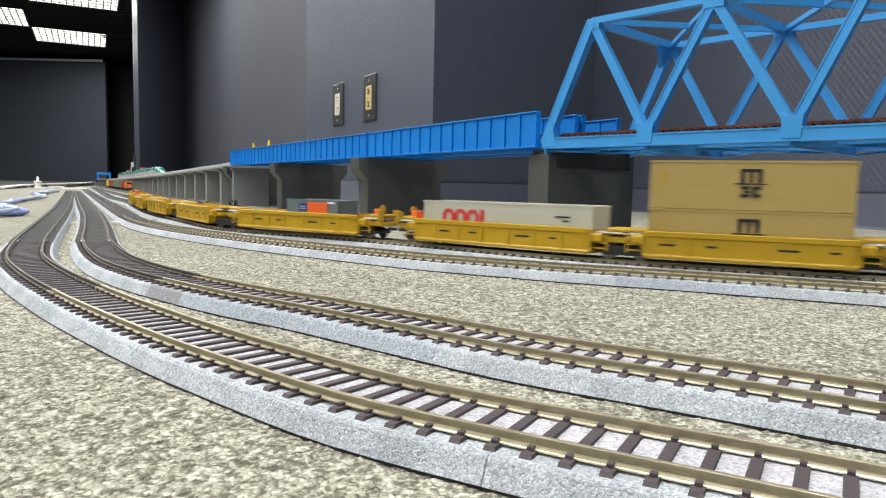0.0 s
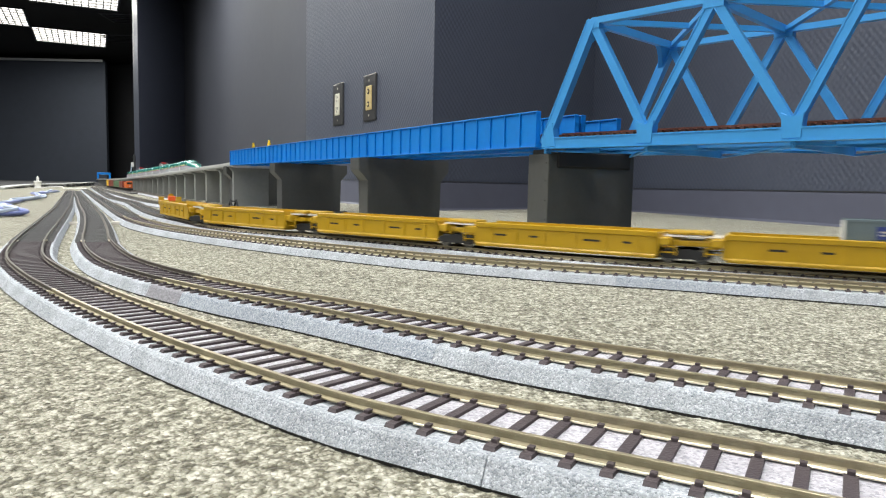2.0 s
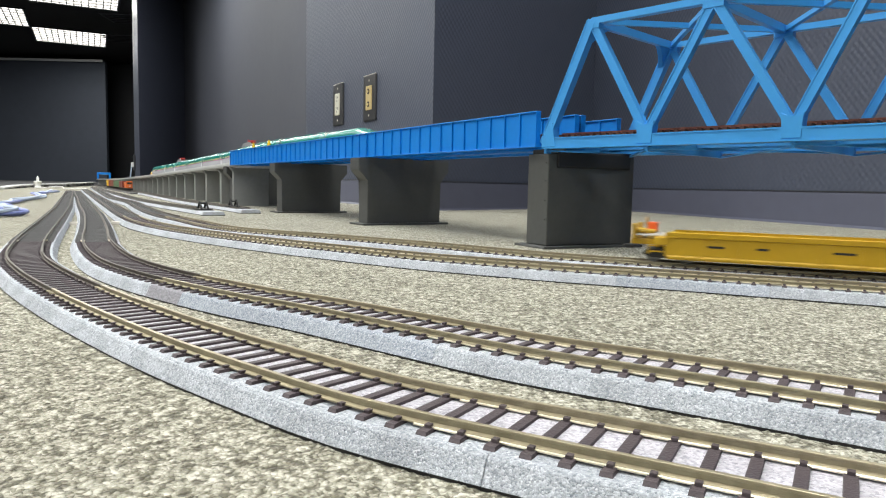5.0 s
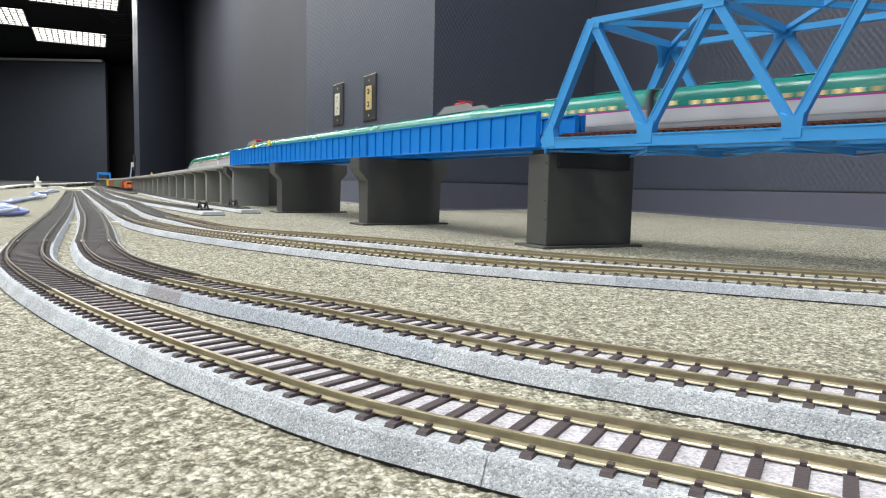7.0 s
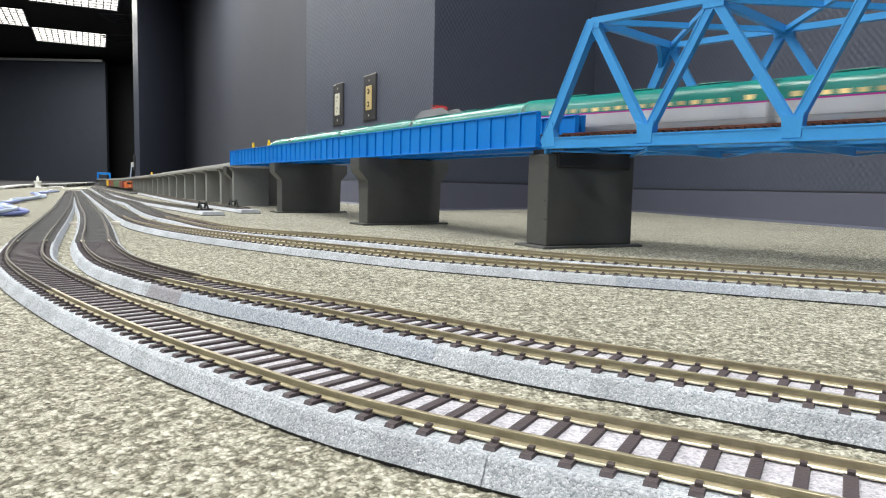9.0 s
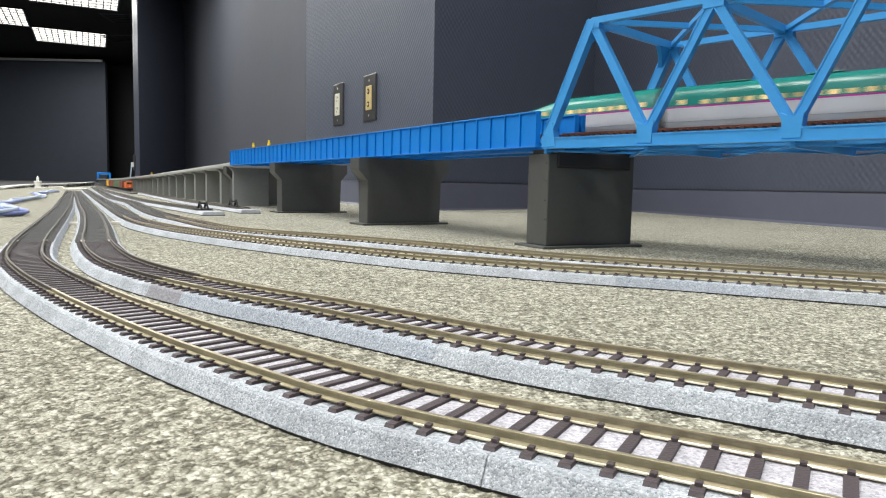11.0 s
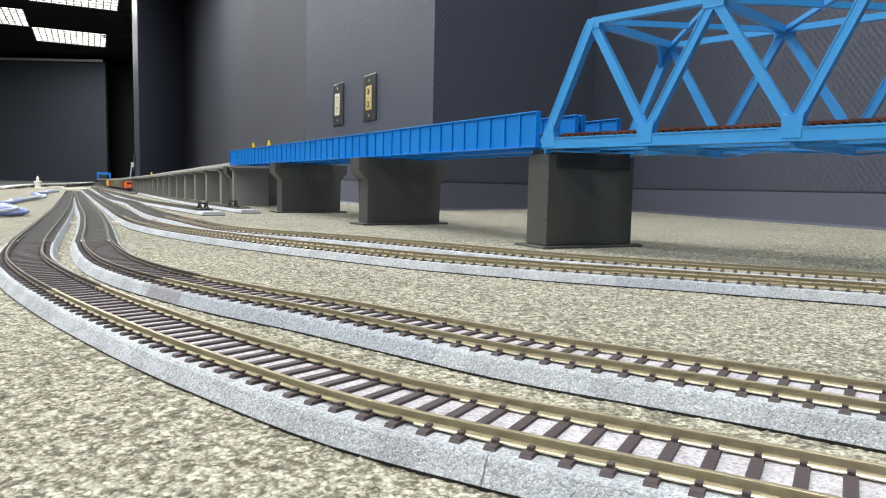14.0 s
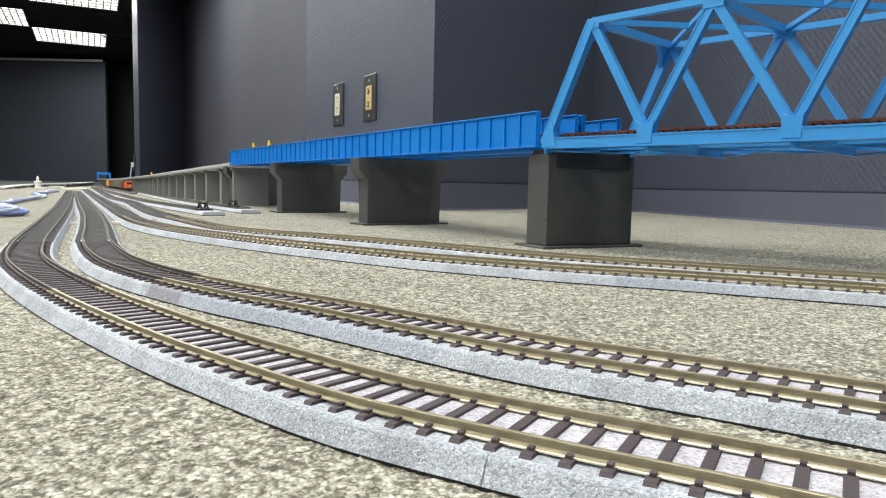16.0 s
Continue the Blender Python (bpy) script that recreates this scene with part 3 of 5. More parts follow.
def track(path, label, sections, s_near0, s_near1, s_end, far_tie=None, bright=None, step=0.0082, old_to=0.0):
    """Sectional track: ballast-printed roadbed, ties, two rails."""
    global TIE_OB
    far_tie = far_tie or BED_DARK
    t = empty("model_track", label=label, category="model track", group="carpet tracks")
    for a, b, material in sections:
        rb = part("roadbed", sweep(path, a + 0.0001, b - 0.0001, 0.012, BED), material, t)
        # Black strip stands in for the shadow gap below the roadbed.
        part("base_lip", sweep(path, a + 0.0001, b - 0.0001, 0.012, [(-0.0202, 0.0), (0.0202, 0.0), (0.0202, 0.0014), (-0.0202, 0.0014)]), BLACK, rb, "black strip for the shadow gap under the roadbed")
    for s in (-1, 1):
        n0, n1 = min(s_near0, s_end), min(s_near1, s_end)
        part("rail", sweep(path, 0.0, n0 - 0.0002, 0.012, rail_profile(s * GAUGE)), RAIL_OLD, t, "tarnished dark rail")
        if n1 <= n0:
            continue
        o = max(n0, old_to)
        if o > n0:
            part("rail", sweep(path, n0 + 0.0002, o - 0.0002, 0.009, rail_profile(s * GAUGE)), RAIL_OLD, t, "tarnished dark rail")
        part("rail", sweep(path, o + 0.0002, s_end, 0.009, rail_profile(s * GAUGE)), RAIL, t, "worn brassy nickel rail")
        # Foot strips coloured bright for the glint, laid only where it shows.
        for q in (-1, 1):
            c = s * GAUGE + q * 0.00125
            part("rail_foot", sweep(path, max(n0, old_to, bright or n0), n1, 0.009, [(c - q * 0.0004, TIE_TOP - 0.0003), (c + q * 0.0003, TIE_TOP - 0.0003), (c + q * 0.0003, TIE_TOP + 0.00005), (c - q * 0.0004, TIE_TOP + 0.00045)]), RAIL_GLINT, t, "rail foot strip coloured bright for its glint")
    if s_near0 < s_end:
        part("ballast_top", sweep(path, s_near0, min(s_near1, s_end), 0.012, [(-0.0099, BED_Z - 0.0004), (0.0099, BED_Z - 0.0004), (0.0099, BED_Z + 0.00012), (-0.0099, BED_Z + 0.00012)]), BED_TOP, t, "pale lilac ballast between ties")
    if far_tie is BED_DARK and s_near0 > 0:
        part("ballast_top", sweep(path, 0.0, min(s_near0, s_end), 0.012, [(-0.0170, BED_Z - 0.0004), (0.0170, BED_Z - 0.0004), (0.0168, BED_Z + 0.00015), (-0.0168, BED_Z + 0.00015)]), BED_DARK, t, "dark grey ballast of older sections")
    far = bmesh.new()
    for i in range(int(s_end / step)):
        s = (i + 0.5) * step
        m = path.frame_at(s)
        if s_near0 <= s <= s_near1:
            if TIE_OB is None:
                TIE_OB = part("tie", tie_mesh(), TIE, t)
                TIE_OB.matrix_basis = m
            else:
                share("tie", TIE_OB, t, m)
        else:
            box(-0.0015, 0.0015, -0.0163, 0.0163, BED_Z - 0.0006, TIE_TOP, far, m=m)
    if len(far.verts):
        tagged(part("far_tie", far, far_tie, t), kind="stuff")
    else:
        far.free()
    return t


def joint_gap(path, s, parent):
    """Rail joiners and the seam of two sections."""
    m = path.frame_at(s)
    for k in (-1, 1):
        part("rail_joiner", box(-0.006, 0.006, k * GAUGE - 0.0017, k * GAUGE + 0.0017, TIE_TOP - 0.0002, TIE_TOP + 0.0011, m=m, bev=0.0003), RAIL, parent, "worn rail joiner")



# ---- the four tracks on the carpet ----
e_n = T_NEAR.length - 0.02
near_track = track(T_NEAR, "curved model track with pale blue-grey roadbed and brown ties on carpet",
                   [(0, T_NEAR.near(-0.351, 0.588), BALLAST), (T_NEAR.near(-0.351, 0.588), T_NEAR.near(-0.177, 0.330), BALLAST), (T_NEAR.near(-0.177, 0.330), T_NEAR.near(0.020, 0.153), BALLAST), (T_NEAR.near(0.020, 0.153), e_n, BALLAST)],
                   T_NEAR.near(-0.351, 0.588), e_n, e_n, bright=T_NEAR.near(0.000, 0.165), old_to=T_NEAR.near(-0.177, 0.330))
joint_gap(T_NEAR, T_NEAR.near(-0.351, 0.588), near_track)
joint_gap(T_NEAR, T_NEAR.near(-0.177, 0.330), near_track)
e_m = T_MID.length - 0.02
s1, s2 = T_MID.near(-0.142, 0.377), T_MID.near(-0.118, 0.352)
mid_track = track(T_MID, "curved model track with a dark feeder section on carpet",
                  [(0, T_MID.near(-0.301, 0.602), BALLAST), (T_MID.near(-0.301, 0.602), s1, BALLAST), (s1, s2, BALLAST_GREY), (s2, T_MID.near(0.010, 0.249), BALLAST_COOL), (T_MID.near(0.010, 0.249), e_m, BALLAST)],
                  T_MID.near(-0.301, 0.602), e_m, e_m, bright=T_MID.near(0.000, 0.256), old_to=s1)
joint_gap(T_MID, T_MID.near(-0.301, 0.602), mid_track)
joint_gap(T_MID, s1, mid_track)
e_f = T_FRONT.length - 0.02
f1, f2 = T_FRONT.near(0.115, 0.453), T_FRONT.near(0.194, 0.406)
front_track = track(T_FRONT, "gently curved model track with one greyer roadbed section",
                    [(0, T_FRONT.near(-0.449, 1.016), BALLAST), (T_FRONT.near(-0.449, 1.016), T_FRONT.near(-0.120, 0.587), BALLAST), (T_FRONT.near(-0.120, 0.587), f1, BALLAST), (f1, f2, BALLAST_COOL), (f2, e_f, BALLAST)],
                    T_FRONT.near(-0.449, 1.016), e_f, e_f)
joint_gap(T_FRONT, f1, front_track)
joint_gap(T_FRONT, f2, front_track)
e_t = T_TRAIN.length - 0.02
v1 = T_TRAIN.near(0.140, 0.523)
train_track = track(T_TRAIN, "gently curved model track carrying the yellow freight train",
                    [(0, T_TRAIN.near(-0.449, 1.103), BALLAST), (T_TRAIN.near(-0.449, 1.103), v1, BALLAST), (v1, e_t, BALLAST)],
                    T_TRAIN.near(-0.399, 1.023), T_TRAIN.near(0.548, 0.205), e_t)
joint_gap(T_TRAIN, v1, train_track)

# ---- viaduct, girder spans, truss: the raised line ----
G0, G1 = Vector((0.0957, 0.7196, 0)), Vector((-0.5452, 1.7842, 0))
GD = (G0 - G1).normalized()
GL = Vector((-GD.y, GD.x, 0))
TD = Vector((0.6923, -0.7216, 0)).normalized()
TL = Vector((-TD.y, TD.x, 0)) * 0.1493
B0 = Vector((0.1021, 0.7127, 0))
DECK_W = 0.104


def ribbed_girder(length, parent, at, outer):
    """Plate girder with flanges and stiffeners, along +x; outer: side of the ribs."""
    z0, z1 = 0.1055, 0.1392
    bm = box(0, length, at - 0.0012, at + 0.0012, z0, z1)
    g = part("girder_web", bm, BLUE, parent)
    part("top_flange", box(-0.0, length, at - 0.0032, at + 0.0032, z1, z1 + 0.0016, bev=0.0004), BLUE, g)
    part("bottom_flange", box(-0.0, length, at - 0.0036, at + 0.0036, z0 - 0.0016, z0, bev=0.0004), BLUE, g)
    rib = None
    n = 15
    for i in range(n + 1):
        x = 0.001 + (length - 0.002) * i / n
        m = Matrix.Translation((x, at, 0))
        if rib is None:
            rib = part("stiffener", box(-0.0006, 0.0006, -0.0030, 0.0030, z0, z1), BLUE, g)
            rib.matrix_basis = m
        else:
            share("stiffener", rib, g, m)
    return g


def deck_track(parent, length, at, z=0.1165, step=0.0085):
    """Brown bridge ties and rails on stringers, along +x."""
    for s in (-1, 1):
        bm = bmesh.new()
        prof = rail_profile(at + s * GAUGE, z, z + 0.0022)
        rings = [[bm.verts.new((x, a, u)) for a, u in prof] for x in (0, length)]
        for i in range(len(prof)):
            j = (i + 1) % len(prof)
            bm.faces.new((rings[0][i], rings[0][j], rings[1][j], rings[1][i]))
        bm.faces.new(rings[0][::-1])
        bm.faces.new(rings[1])
        part("rail", bm, BROWN_RAIL, parent, "rust brown rail")
    first_tie = None
    for i in range(int(length / step)):
        m = Matrix.Translation(((i + 0.5) * step, at, z))
        if first_tie is None:
            first_tie = part("tie", box(-0.0020, 0.0020, -0.0185, 0.0185, -0.0024, 0.0), BROWN_TIE, parent)
            first_tie.matrix_basis = m
        else:
            share("tie", first_tie, parent, m)


def girder_span(length):
    t = empty("plate_girder_bridge", label="bright blue plastic plate girder bridge span on grey piers", category="model bridge", group="girder spans")
    ribbed_girder(length, t, 0.0, -1)
    ribbed_girder(length, t, 0.052, 1)
    for i in range(8):
        x = 0.012 + (length - 0.024) * i / 7
        part("cross_frame", box(x - 0.0012, x + 0.0012, 0.0012, 0.0508, 0.106, 0.1125), BLUE, t)
    for i in range(7):
        x0, x1 = 0.012 + (length - 0.024) * i / 7, 0.012 + (length - 0.024) * (i + 1) / 7
        bm = bmesh.new()
        beam(bm, (x0, 0.002, 0.1048), (x1, 0.050, 0.1048), 0.0022, 0.0016, (0, 1, 0))
        part("lateral_brace", bm, BLUE, t)
        bm = bmesh.new()
        beam(bm, (x0, 0.050, 0.1066), (x1, 0.002, 0.1066), 0.0022, 0.0016, (0, 1, 0))
        part("lateral_brace", bm, BLUE, t)
    for y in (0.0155, 0.0365):
        part("stringer", box(0.001, length - 0.001, y - 0.0015, y + 0.0015, 0.108, 0.1141), BLUE, t)
    deck_track(t, length, 0.026)
    return t


SPAN = (G0 - G1).length / 3
base_turn = math.atan2(GD.y, GD.x)
span_m = lambda i, lat: Matrix.Translation(G1 + GD * (SPAN * i + 0.001) + GL * lat) @ Matrix.Rotation(base_turn, 4, "Z")
span = girder_span(SPAN - 0.002)
span.matrix_basis = span_m(0, 0.0)
for i, lat in ((1, 0.0), (2, 0.0), (0, 0.061), (1, 0.061), (2, 0.061)):
    copy_thing(span, span_m(i, lat))


def pier_plain(corner, u, v, length, thick, top):
    """The tall rectangular pier under the joint of truss and girder."""
    t = empty("bridge_pier", label="tall dark grey plastic pier with a foot plate on carpet", category="bridge pier", group="bridge piers")
    m = Matrix((u, v, Vector((0, 0, 1)))).transposed().to_4x4()
    t.matrix_basis = Matrix.Translation(corner) @ m
    part("shaft", box(0, length, -thick, 0, 0.003, top, bev=0.0012), PIER, t)
    part("foot_plate", box(-0.009, length + 0.009, -thick - 0.009, 0.009, 0.0, 0.003, bev=0.0008), PIER, t)
    part("bearing_block", box(0.004, 0.022, -thick + 0.002, -0.001, top, top + 0.005, bev=0.0008), PIER, t)
    part("bearing_block", box(length - 0.02, length - 0.004, -thick + 0.002, -0.001, top, top + 0.005, bev=0.0008), BLACK, t)
    # Black bar painted in place of the dark recess; stands proud of the face.
    part("bearing_bar", box(0.010, length - 0.006, -0.012, 0.0022, top - 0.014, top + 0.003, bev=0.002), BLACK, t, "black bar painting the dark recess under the bearings")
    for z in (0.03, 0.05, 0.07, 0.088):
        for y in (-0.004,):
            bm = cyl(bmesh.new(), (0.0005, y, z), (-0.0012, y, z), 0.0009, 0.0005, 8)
            part("rivet", bm, PIER, t)
    return t


def pier_hammer(corner, u, v, length, thick, top):
    """Pier with a cap that widens on both ends."""
    t = empty("bridge_pier", label="dark grey plastic hammerhead pier on carpet", category="bridge pier", group="bridge piers")
    t.matrix_basis = Matrix.Translation(corner) @ Matrix((u, v, Vector((0, 0, 1)))).transposed().to_4x4()
    out = 0.016
    bm = bmesh.new()
    prof = [(0, 0.003), (length, 0.003), (length, top - 0.034), (length + out, top - 0.018), (length + out, top), (-out, top), (-out, top - 0.018), (0, top - 0.034)]
    lo = [bm.verts.new((x, -thick, z)) for x, z in prof]
    hi = [bm.verts.new((x, 0, z)) for x, z in prof]
    bm.faces.new(lo[::-1])
    bm.faces.new(hi)
    for i in range(8):
        j = (i + 1) % 8
        bm.faces.new((lo[i], lo[j], hi[j], hi[i]))
    bmesh.ops.bevel(bm, geom=list(bm.edges), offset=0.0009, segments=2, affect="EDGES")
    part("shaft", bm, PIER, t)
    part("foot_plate", box(-0.012, length + 0.012, -thick - 0.008, 0.008, 0.0, 0.003, bev=0.0008), PIER, t)
    for x in (length * 0.12, length * 0.45, length * 0.58, length * 0.9):
        part("bearing_block", box(x - 0.005, x + 0.005, -thick + 0.003, -0.003, top, top + 0.0012), PIER, t)
    return t


PU = Vector((0.8234, 0.5675, 0)).normalized()
PV = Vector((PU.y, -PU.x, 0))
U1 = Vector((0.8922, 0.4516, 0)).normalized()
pier_plain(Vector((0.1057, 0.7125, 0)), U1, Vector((U1.y, -U1.x, 0)), 0.1129, 0.0371, 0.0975)
for c in ((-0.1166, 1.0678), (-0.3369, 1.4500), (-0.5582, 1.8415)):
    pier_hammer(Vector((*c, 0)), PU, PV, 0.1336, 0.0298, 0.1026)


# ---- truss bridge ----
def truss_bridge():
    t = empty("truss_bridge", label="light blue plastic through truss railway bridge", category="model bridge")
    PB, PT, NB = 0.1200, 0.1190, 6
    zb, zt = 0.1074, 0.2202
    BK = (0.0, 0.1134, 0.2385, 0.3590, 0.4795, 0.6000, 0.7190)
    bot = lambda k, f: B0 + TD * BK[k] + TL * f + Vector((0, 0, zb))
    top = lambda k, f: B0 + TD * (0.0516 + PT * k) + TL * f + Vector((0, 0, zt))
    side = TL.normalized()
    for f in (0.0, 1.0):
        bm = bmesh.new()
        beam(bm, bot(0, f) - TD * 0.002, bot(NB, f) + TD * 0.002, 0.008, 0.0095, side)
        chord = part("bottom_chord", bm, SKYBLUE, t)
        for off in (-0.0049, 0.0049):
            bm = bmesh.new()
            beam(bm, bot(0, f) + Vector((0, 0, off)), bot(NB, f) + Vector((0, 0, off)), 0.0095, 0.0012, side)
            part("chord_lip", bm, SKYBLUE, chord)
        bm = bmesh.new()
        beam(bm, top(0, f) + TD * 0.001, top(NB - 1, f) - TD * 0.001, 0.008, 0.0058, side)
        part("top_chord", bm, SKYBLUE, t)
        for k in range(NB):
            up6 = Vector((0, 0, 0.0055))
            for a, b in ((bot(k, f) + up6 * (k > 0), top(k, f)), (top(k, f), bot(k + 1, f) + up6 * (k < NB - 1))):
                d = (b - a).normalized()
                bm = bmesh.new()
                end = k == 0 and a.z < b.z or k == NB - 1 and b.z < a.z
                w = 0.0085 if end else 0.0066
                beam(bm, a - d * 0.001, b + d * 0.001, 0.0075 if end else 0.0058, w, side)
                di = part("end_post" if end else "diagonal", bm, SKYBLUE, t)
                up = side.cross(d).normalized() * (w / 2)
                for o in (up, -up):
                    bm = bmesh.new()
                    beam(bm, a + o, b + o, 0.0086 if end else 0.0070, 0.0011, side)
                    part("member_lip", bm, SKYBLUE, di)
        for k in range(NB + 1):
            c = bot(k, f)
            bm = bmesh.new()
            w = 0.0074
            pts = [(-w, -0.0035), (w, -0.0035), (w, 0.0115), (w * 1.25, 0.0170), (0.0, 0.0125), (-w * 1.25, 0.0170), (-w, 0.0115)]
            if k == 0:
                pts = [(-0.002, -0.004), (0.016, -0.004), (0.013, 0.006), (0.011, 0.02), (0.006, 0.02), (-0.002, 0.004)]
            if k == NB:
                pts = [(-0.016, -0.004), (0.002, -0.004), (0.002, 0.004), (-0.006, 0.02), (-0.011, 0.02), (-0.013, 0.006)]
            lo = [bm.verts.new(c + TD * x + Vector((0, 0, z)) - side * 0.0047) for x, z in pts]
            hi = [bm.verts.new(c + TD * x + Vector((0, 0, z)) + side * 0.0047) for x, z in pts]
            bm.faces.new(lo[::-1])
            bm.faces.new(hi)
            for i in range(len(pts)):
                j = (i + 1) % len(pts)
                bm.faces.new((lo[i], lo[j], hi[j], hi[i]))
            bmesh.ops.bevel(bm, geom=list(bm.edges), offset=0.0006, segments=1, affect="EDGES")
            part("gusset_plate", bm, SKYBLUE, t)
        for k in range(NB):
            bm = bmesh.new()
            c = top(k, f)
            beam(bm, c - TD * (0.003 if k == 0 else 0.009) + Vector((0, 0, -0.0025)), c + TD * (0.003 if k == NB - 1 else 0.009) + Vector((0, 0, -0.0025)), 0.0078, 0.009, side)
            part("gusset_plate", bm, SKYBLUE, t)
    for k in range(NB):
        bm = bmesh.new()
        beam(bm, top(k, 0), top(k, 1), 0.0055, 0.0075, TD)
        st = part("top_strut", bm, SKYBLUE, t)
        if k in (0, NB - 1):
            # curved portal knees
            for f, g in ((0.0, 0.28), (1.0, 0.72)):
                bm = bmesh.new()
                a, b = top(k, f), top(k, g)
                d = (b - a).normalized()
                sgn = (bot(k if k == 0 else NB, f) - top(k, f)).normalized()
                pts = [a, b] + [b + (a - b) * (u / 6) + sgn * (0.030 * (u / 6) ** 2) for u in range(1, 7)]
                n = TD * 0.0025
                lo = [bm.verts.new(p - n) for p in pts]
                hi = [bm.verts.new(p + n) for p in pts]
                bm.faces.new(lo[::-1])
                bm.faces.new(hi)
                for i in range(len(pts)):
                    j = (i + 1) % len(pts)
                    bm.faces.new((lo[i], lo[j], hi[j], hi[i]))
                part("portal_knee", bm, SKYBLUE, t)
        if k < NB - 1:
            for f in (0, 1):
                bm = bmesh.new()
                mid = (top(k, 0.5) + top(k + 1, 0.5)) / 2
                beam(bm, top(k, f), top(k + 1, 1 - f), 0.0045, 0.0050 - 0.0006 * f, TD.cross(Vector((0, 0, 1))))
                part("top_lateral", bm, SKYBLUE, t)
    for k in range(NB + 1):
        bm = bmesh.new()
        beam(bm, bot(k, 0) + Vector((0, 0, -0.003)), bot(k, 1) + Vector((0, 0, -0.003)), 0.004, 0.014, TD)
        part("floor_beam", bm, SKYBLUE, t)
        if k < NB:
            for f in (0, 1):
                bm = bmesh.new()
                z = Vector((0, 0, -0.0075 - 0.0019 * f))
                beam(bm, bot(k, f) + z, bot(k + 1, 1 - f) + z, 0.003, 0.0018, TD.cross(Vector((0, 0, 1))))
                part("bottom_lateral", bm, SKYBLUE, t)
    for f in (0.19, 0.35, 0.63, 0.79):
        bm = bmesh.new()
        beam(bm, bot(0, f) + Vector((0, 0, 0.002)), bot(NB, f) + Vector((0, 0, 0.002)), 0.003, 0.009, side)
        part("stringer", bm, SKYBLUE, t)
    for f in (0.27, 0.71):
        d = empty("deck_track")
        turn = math.atan2(TD.y, TD.x)
        o = B0 + TL * f - TD * 0.002
        shell = part("deck_plate", box(0, PB * NB, -0.015, 0.015, 0.1139, 0.1145), SKYBLUE, t)
        shell.matrix_basis = Matrix.Translation(o) @ Matrix.Rotation(turn, 4, "Z")
        deck_track(shell, PB * NB + 0.004, 0.0, 0.1175, 0.0075)
        bpy.data.objects.remove(d)
    return t


truss_bridge()

# ---- grey viaduct: double-track deck on closely set piers, ramping down ----
V_START = G1 + GL * 0.055
V_PTS = [(*V_START[:2], 0.1085), (-0.569, 1.948, 0.1065), (-0.657, 2.089, 0.1035), (-0.746, 2.239, 0.1), (-0.846, 2.408, 0.0965), (-0.925, 2.543, 0.0935), (-1.012, 2.693, 0.0905), (-1.211, 3.049, 0.085), (-1.555, 3.660, 0.077), (-1.993, 4.465, 0.07), (-2.492, 5.377, 0.066), (-3.090, 6.463, 0.064), (-3.688, 7.509, 0.063)]
VIA = Path([Vector(p) + Vector((0.004, 0.003, 0)) * 0 for p in V_PTS], 0.02)


def viaduct():
    t = empty("viaduct", label="long light grey plastic double-track viaduct on slab piers", category="model viaduct")
    n = int(VIA.length / 0.306)
    prof = [(-0.057, 0.0), (-0.057, 0.003), (-0.0545, 0.003), (-0.0545, -0.0015), (0.0545, -0.0015), (0.0545, 0.003), (0.057, 0.003), (0.057, 0.0), (0.055, -0.006), (0.044, -0.0095), (-0.044, -0.0095), (-0.055, -0.006)]
    for i in range(n):
        part("deck_section", sweep(VIA, i * 0.306 + 0.0003, (i + 1) * 0.306 - 0.0003, 0.03, prof), VIADUCT, t)
    for lat in (-0.0265, 0.0300):
        for s in (-1, 1):
            part("rail", sweep(VIA, 0.0, n * 0.306, 0.03, rail_profile(lat + s * GAUGE, 0.0012, 0.0034)), RAIL, t)
        bm = bmesh.new()
        for i in range(int(n * 0.306 / 0.009)):
            box(-0.0018, 0.0018, lat - 0.0165, lat + 0.0165, -0.0018, 0.0012, bm, m=VIA.frame_at((i + 0.5) * 0.009))
        tagged(part("ties", bm, TIE, t), kind="stuff")
    for i in range(int(VIA.length / 0.169)):
        s = 0.024 + i * 0.169
        m = VIA.frame_at(s)
        top = m.translation.z - 0.008
        m = Matrix.Translation((m.translation.x, m.translation.y, 0)) @ Matrix.Rotation(math.atan2(VIA.heading(s).y, VIA.heading(s).x), 4, "Z")
        bm = bmesh.new()
        pr = [(-0.045, 0), (0.045, 0), (0.045, top - 0.012), (0.055, top), (-0.055, top), (-0.045, top - 0.012)]
        for w, x in ((0.0100, 0.0),):
            lo = [bm.verts.new((x - w, y, z)) for y, z in pr]
            hi = [bm.verts.new((x + w, y, z)) for y, z in pr]
            bm.faces.new(lo[::-1])
            bm.faces.new(hi)
            for a in range(6):
                b = (a + 1) % 6
                bm.faces.new((lo[a], lo[b], hi[b], hi[a]))
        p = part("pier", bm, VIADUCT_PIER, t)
        p.matrix_basis = m
    return t


viaduct()

# the raised line goes on past the truss, out of view, on the same viaduct
far_end = B0 + TL * 0.71 + TD * 0.724
LOOP_C = far_end + Vector((TD.y, -TD.x, 0)) * 0.60
loop_pts = arc(LOOP_C[:2], far_end[:2], -56, 12)
loop_pts += [(loop_pts[-1][0] - 0.01 * i, loop_pts[-1][1] - 0.45 * i) for i in range(1, 6)]
loop_pts += arc((loop_pts[-1][0] - 0.5, loop_pts[-1][1]), loop_pts[-1], -90, 12)
loop_pts += [(loop_pts[-1][0] - 0.5 * i, loop_pts[-1][1]) for i in range(1, 6)]
LOOP = Path([(*far_end[:2], 0.1165)] + [(x, y, 0.1165) for x, y in loop_pts], 0.02)


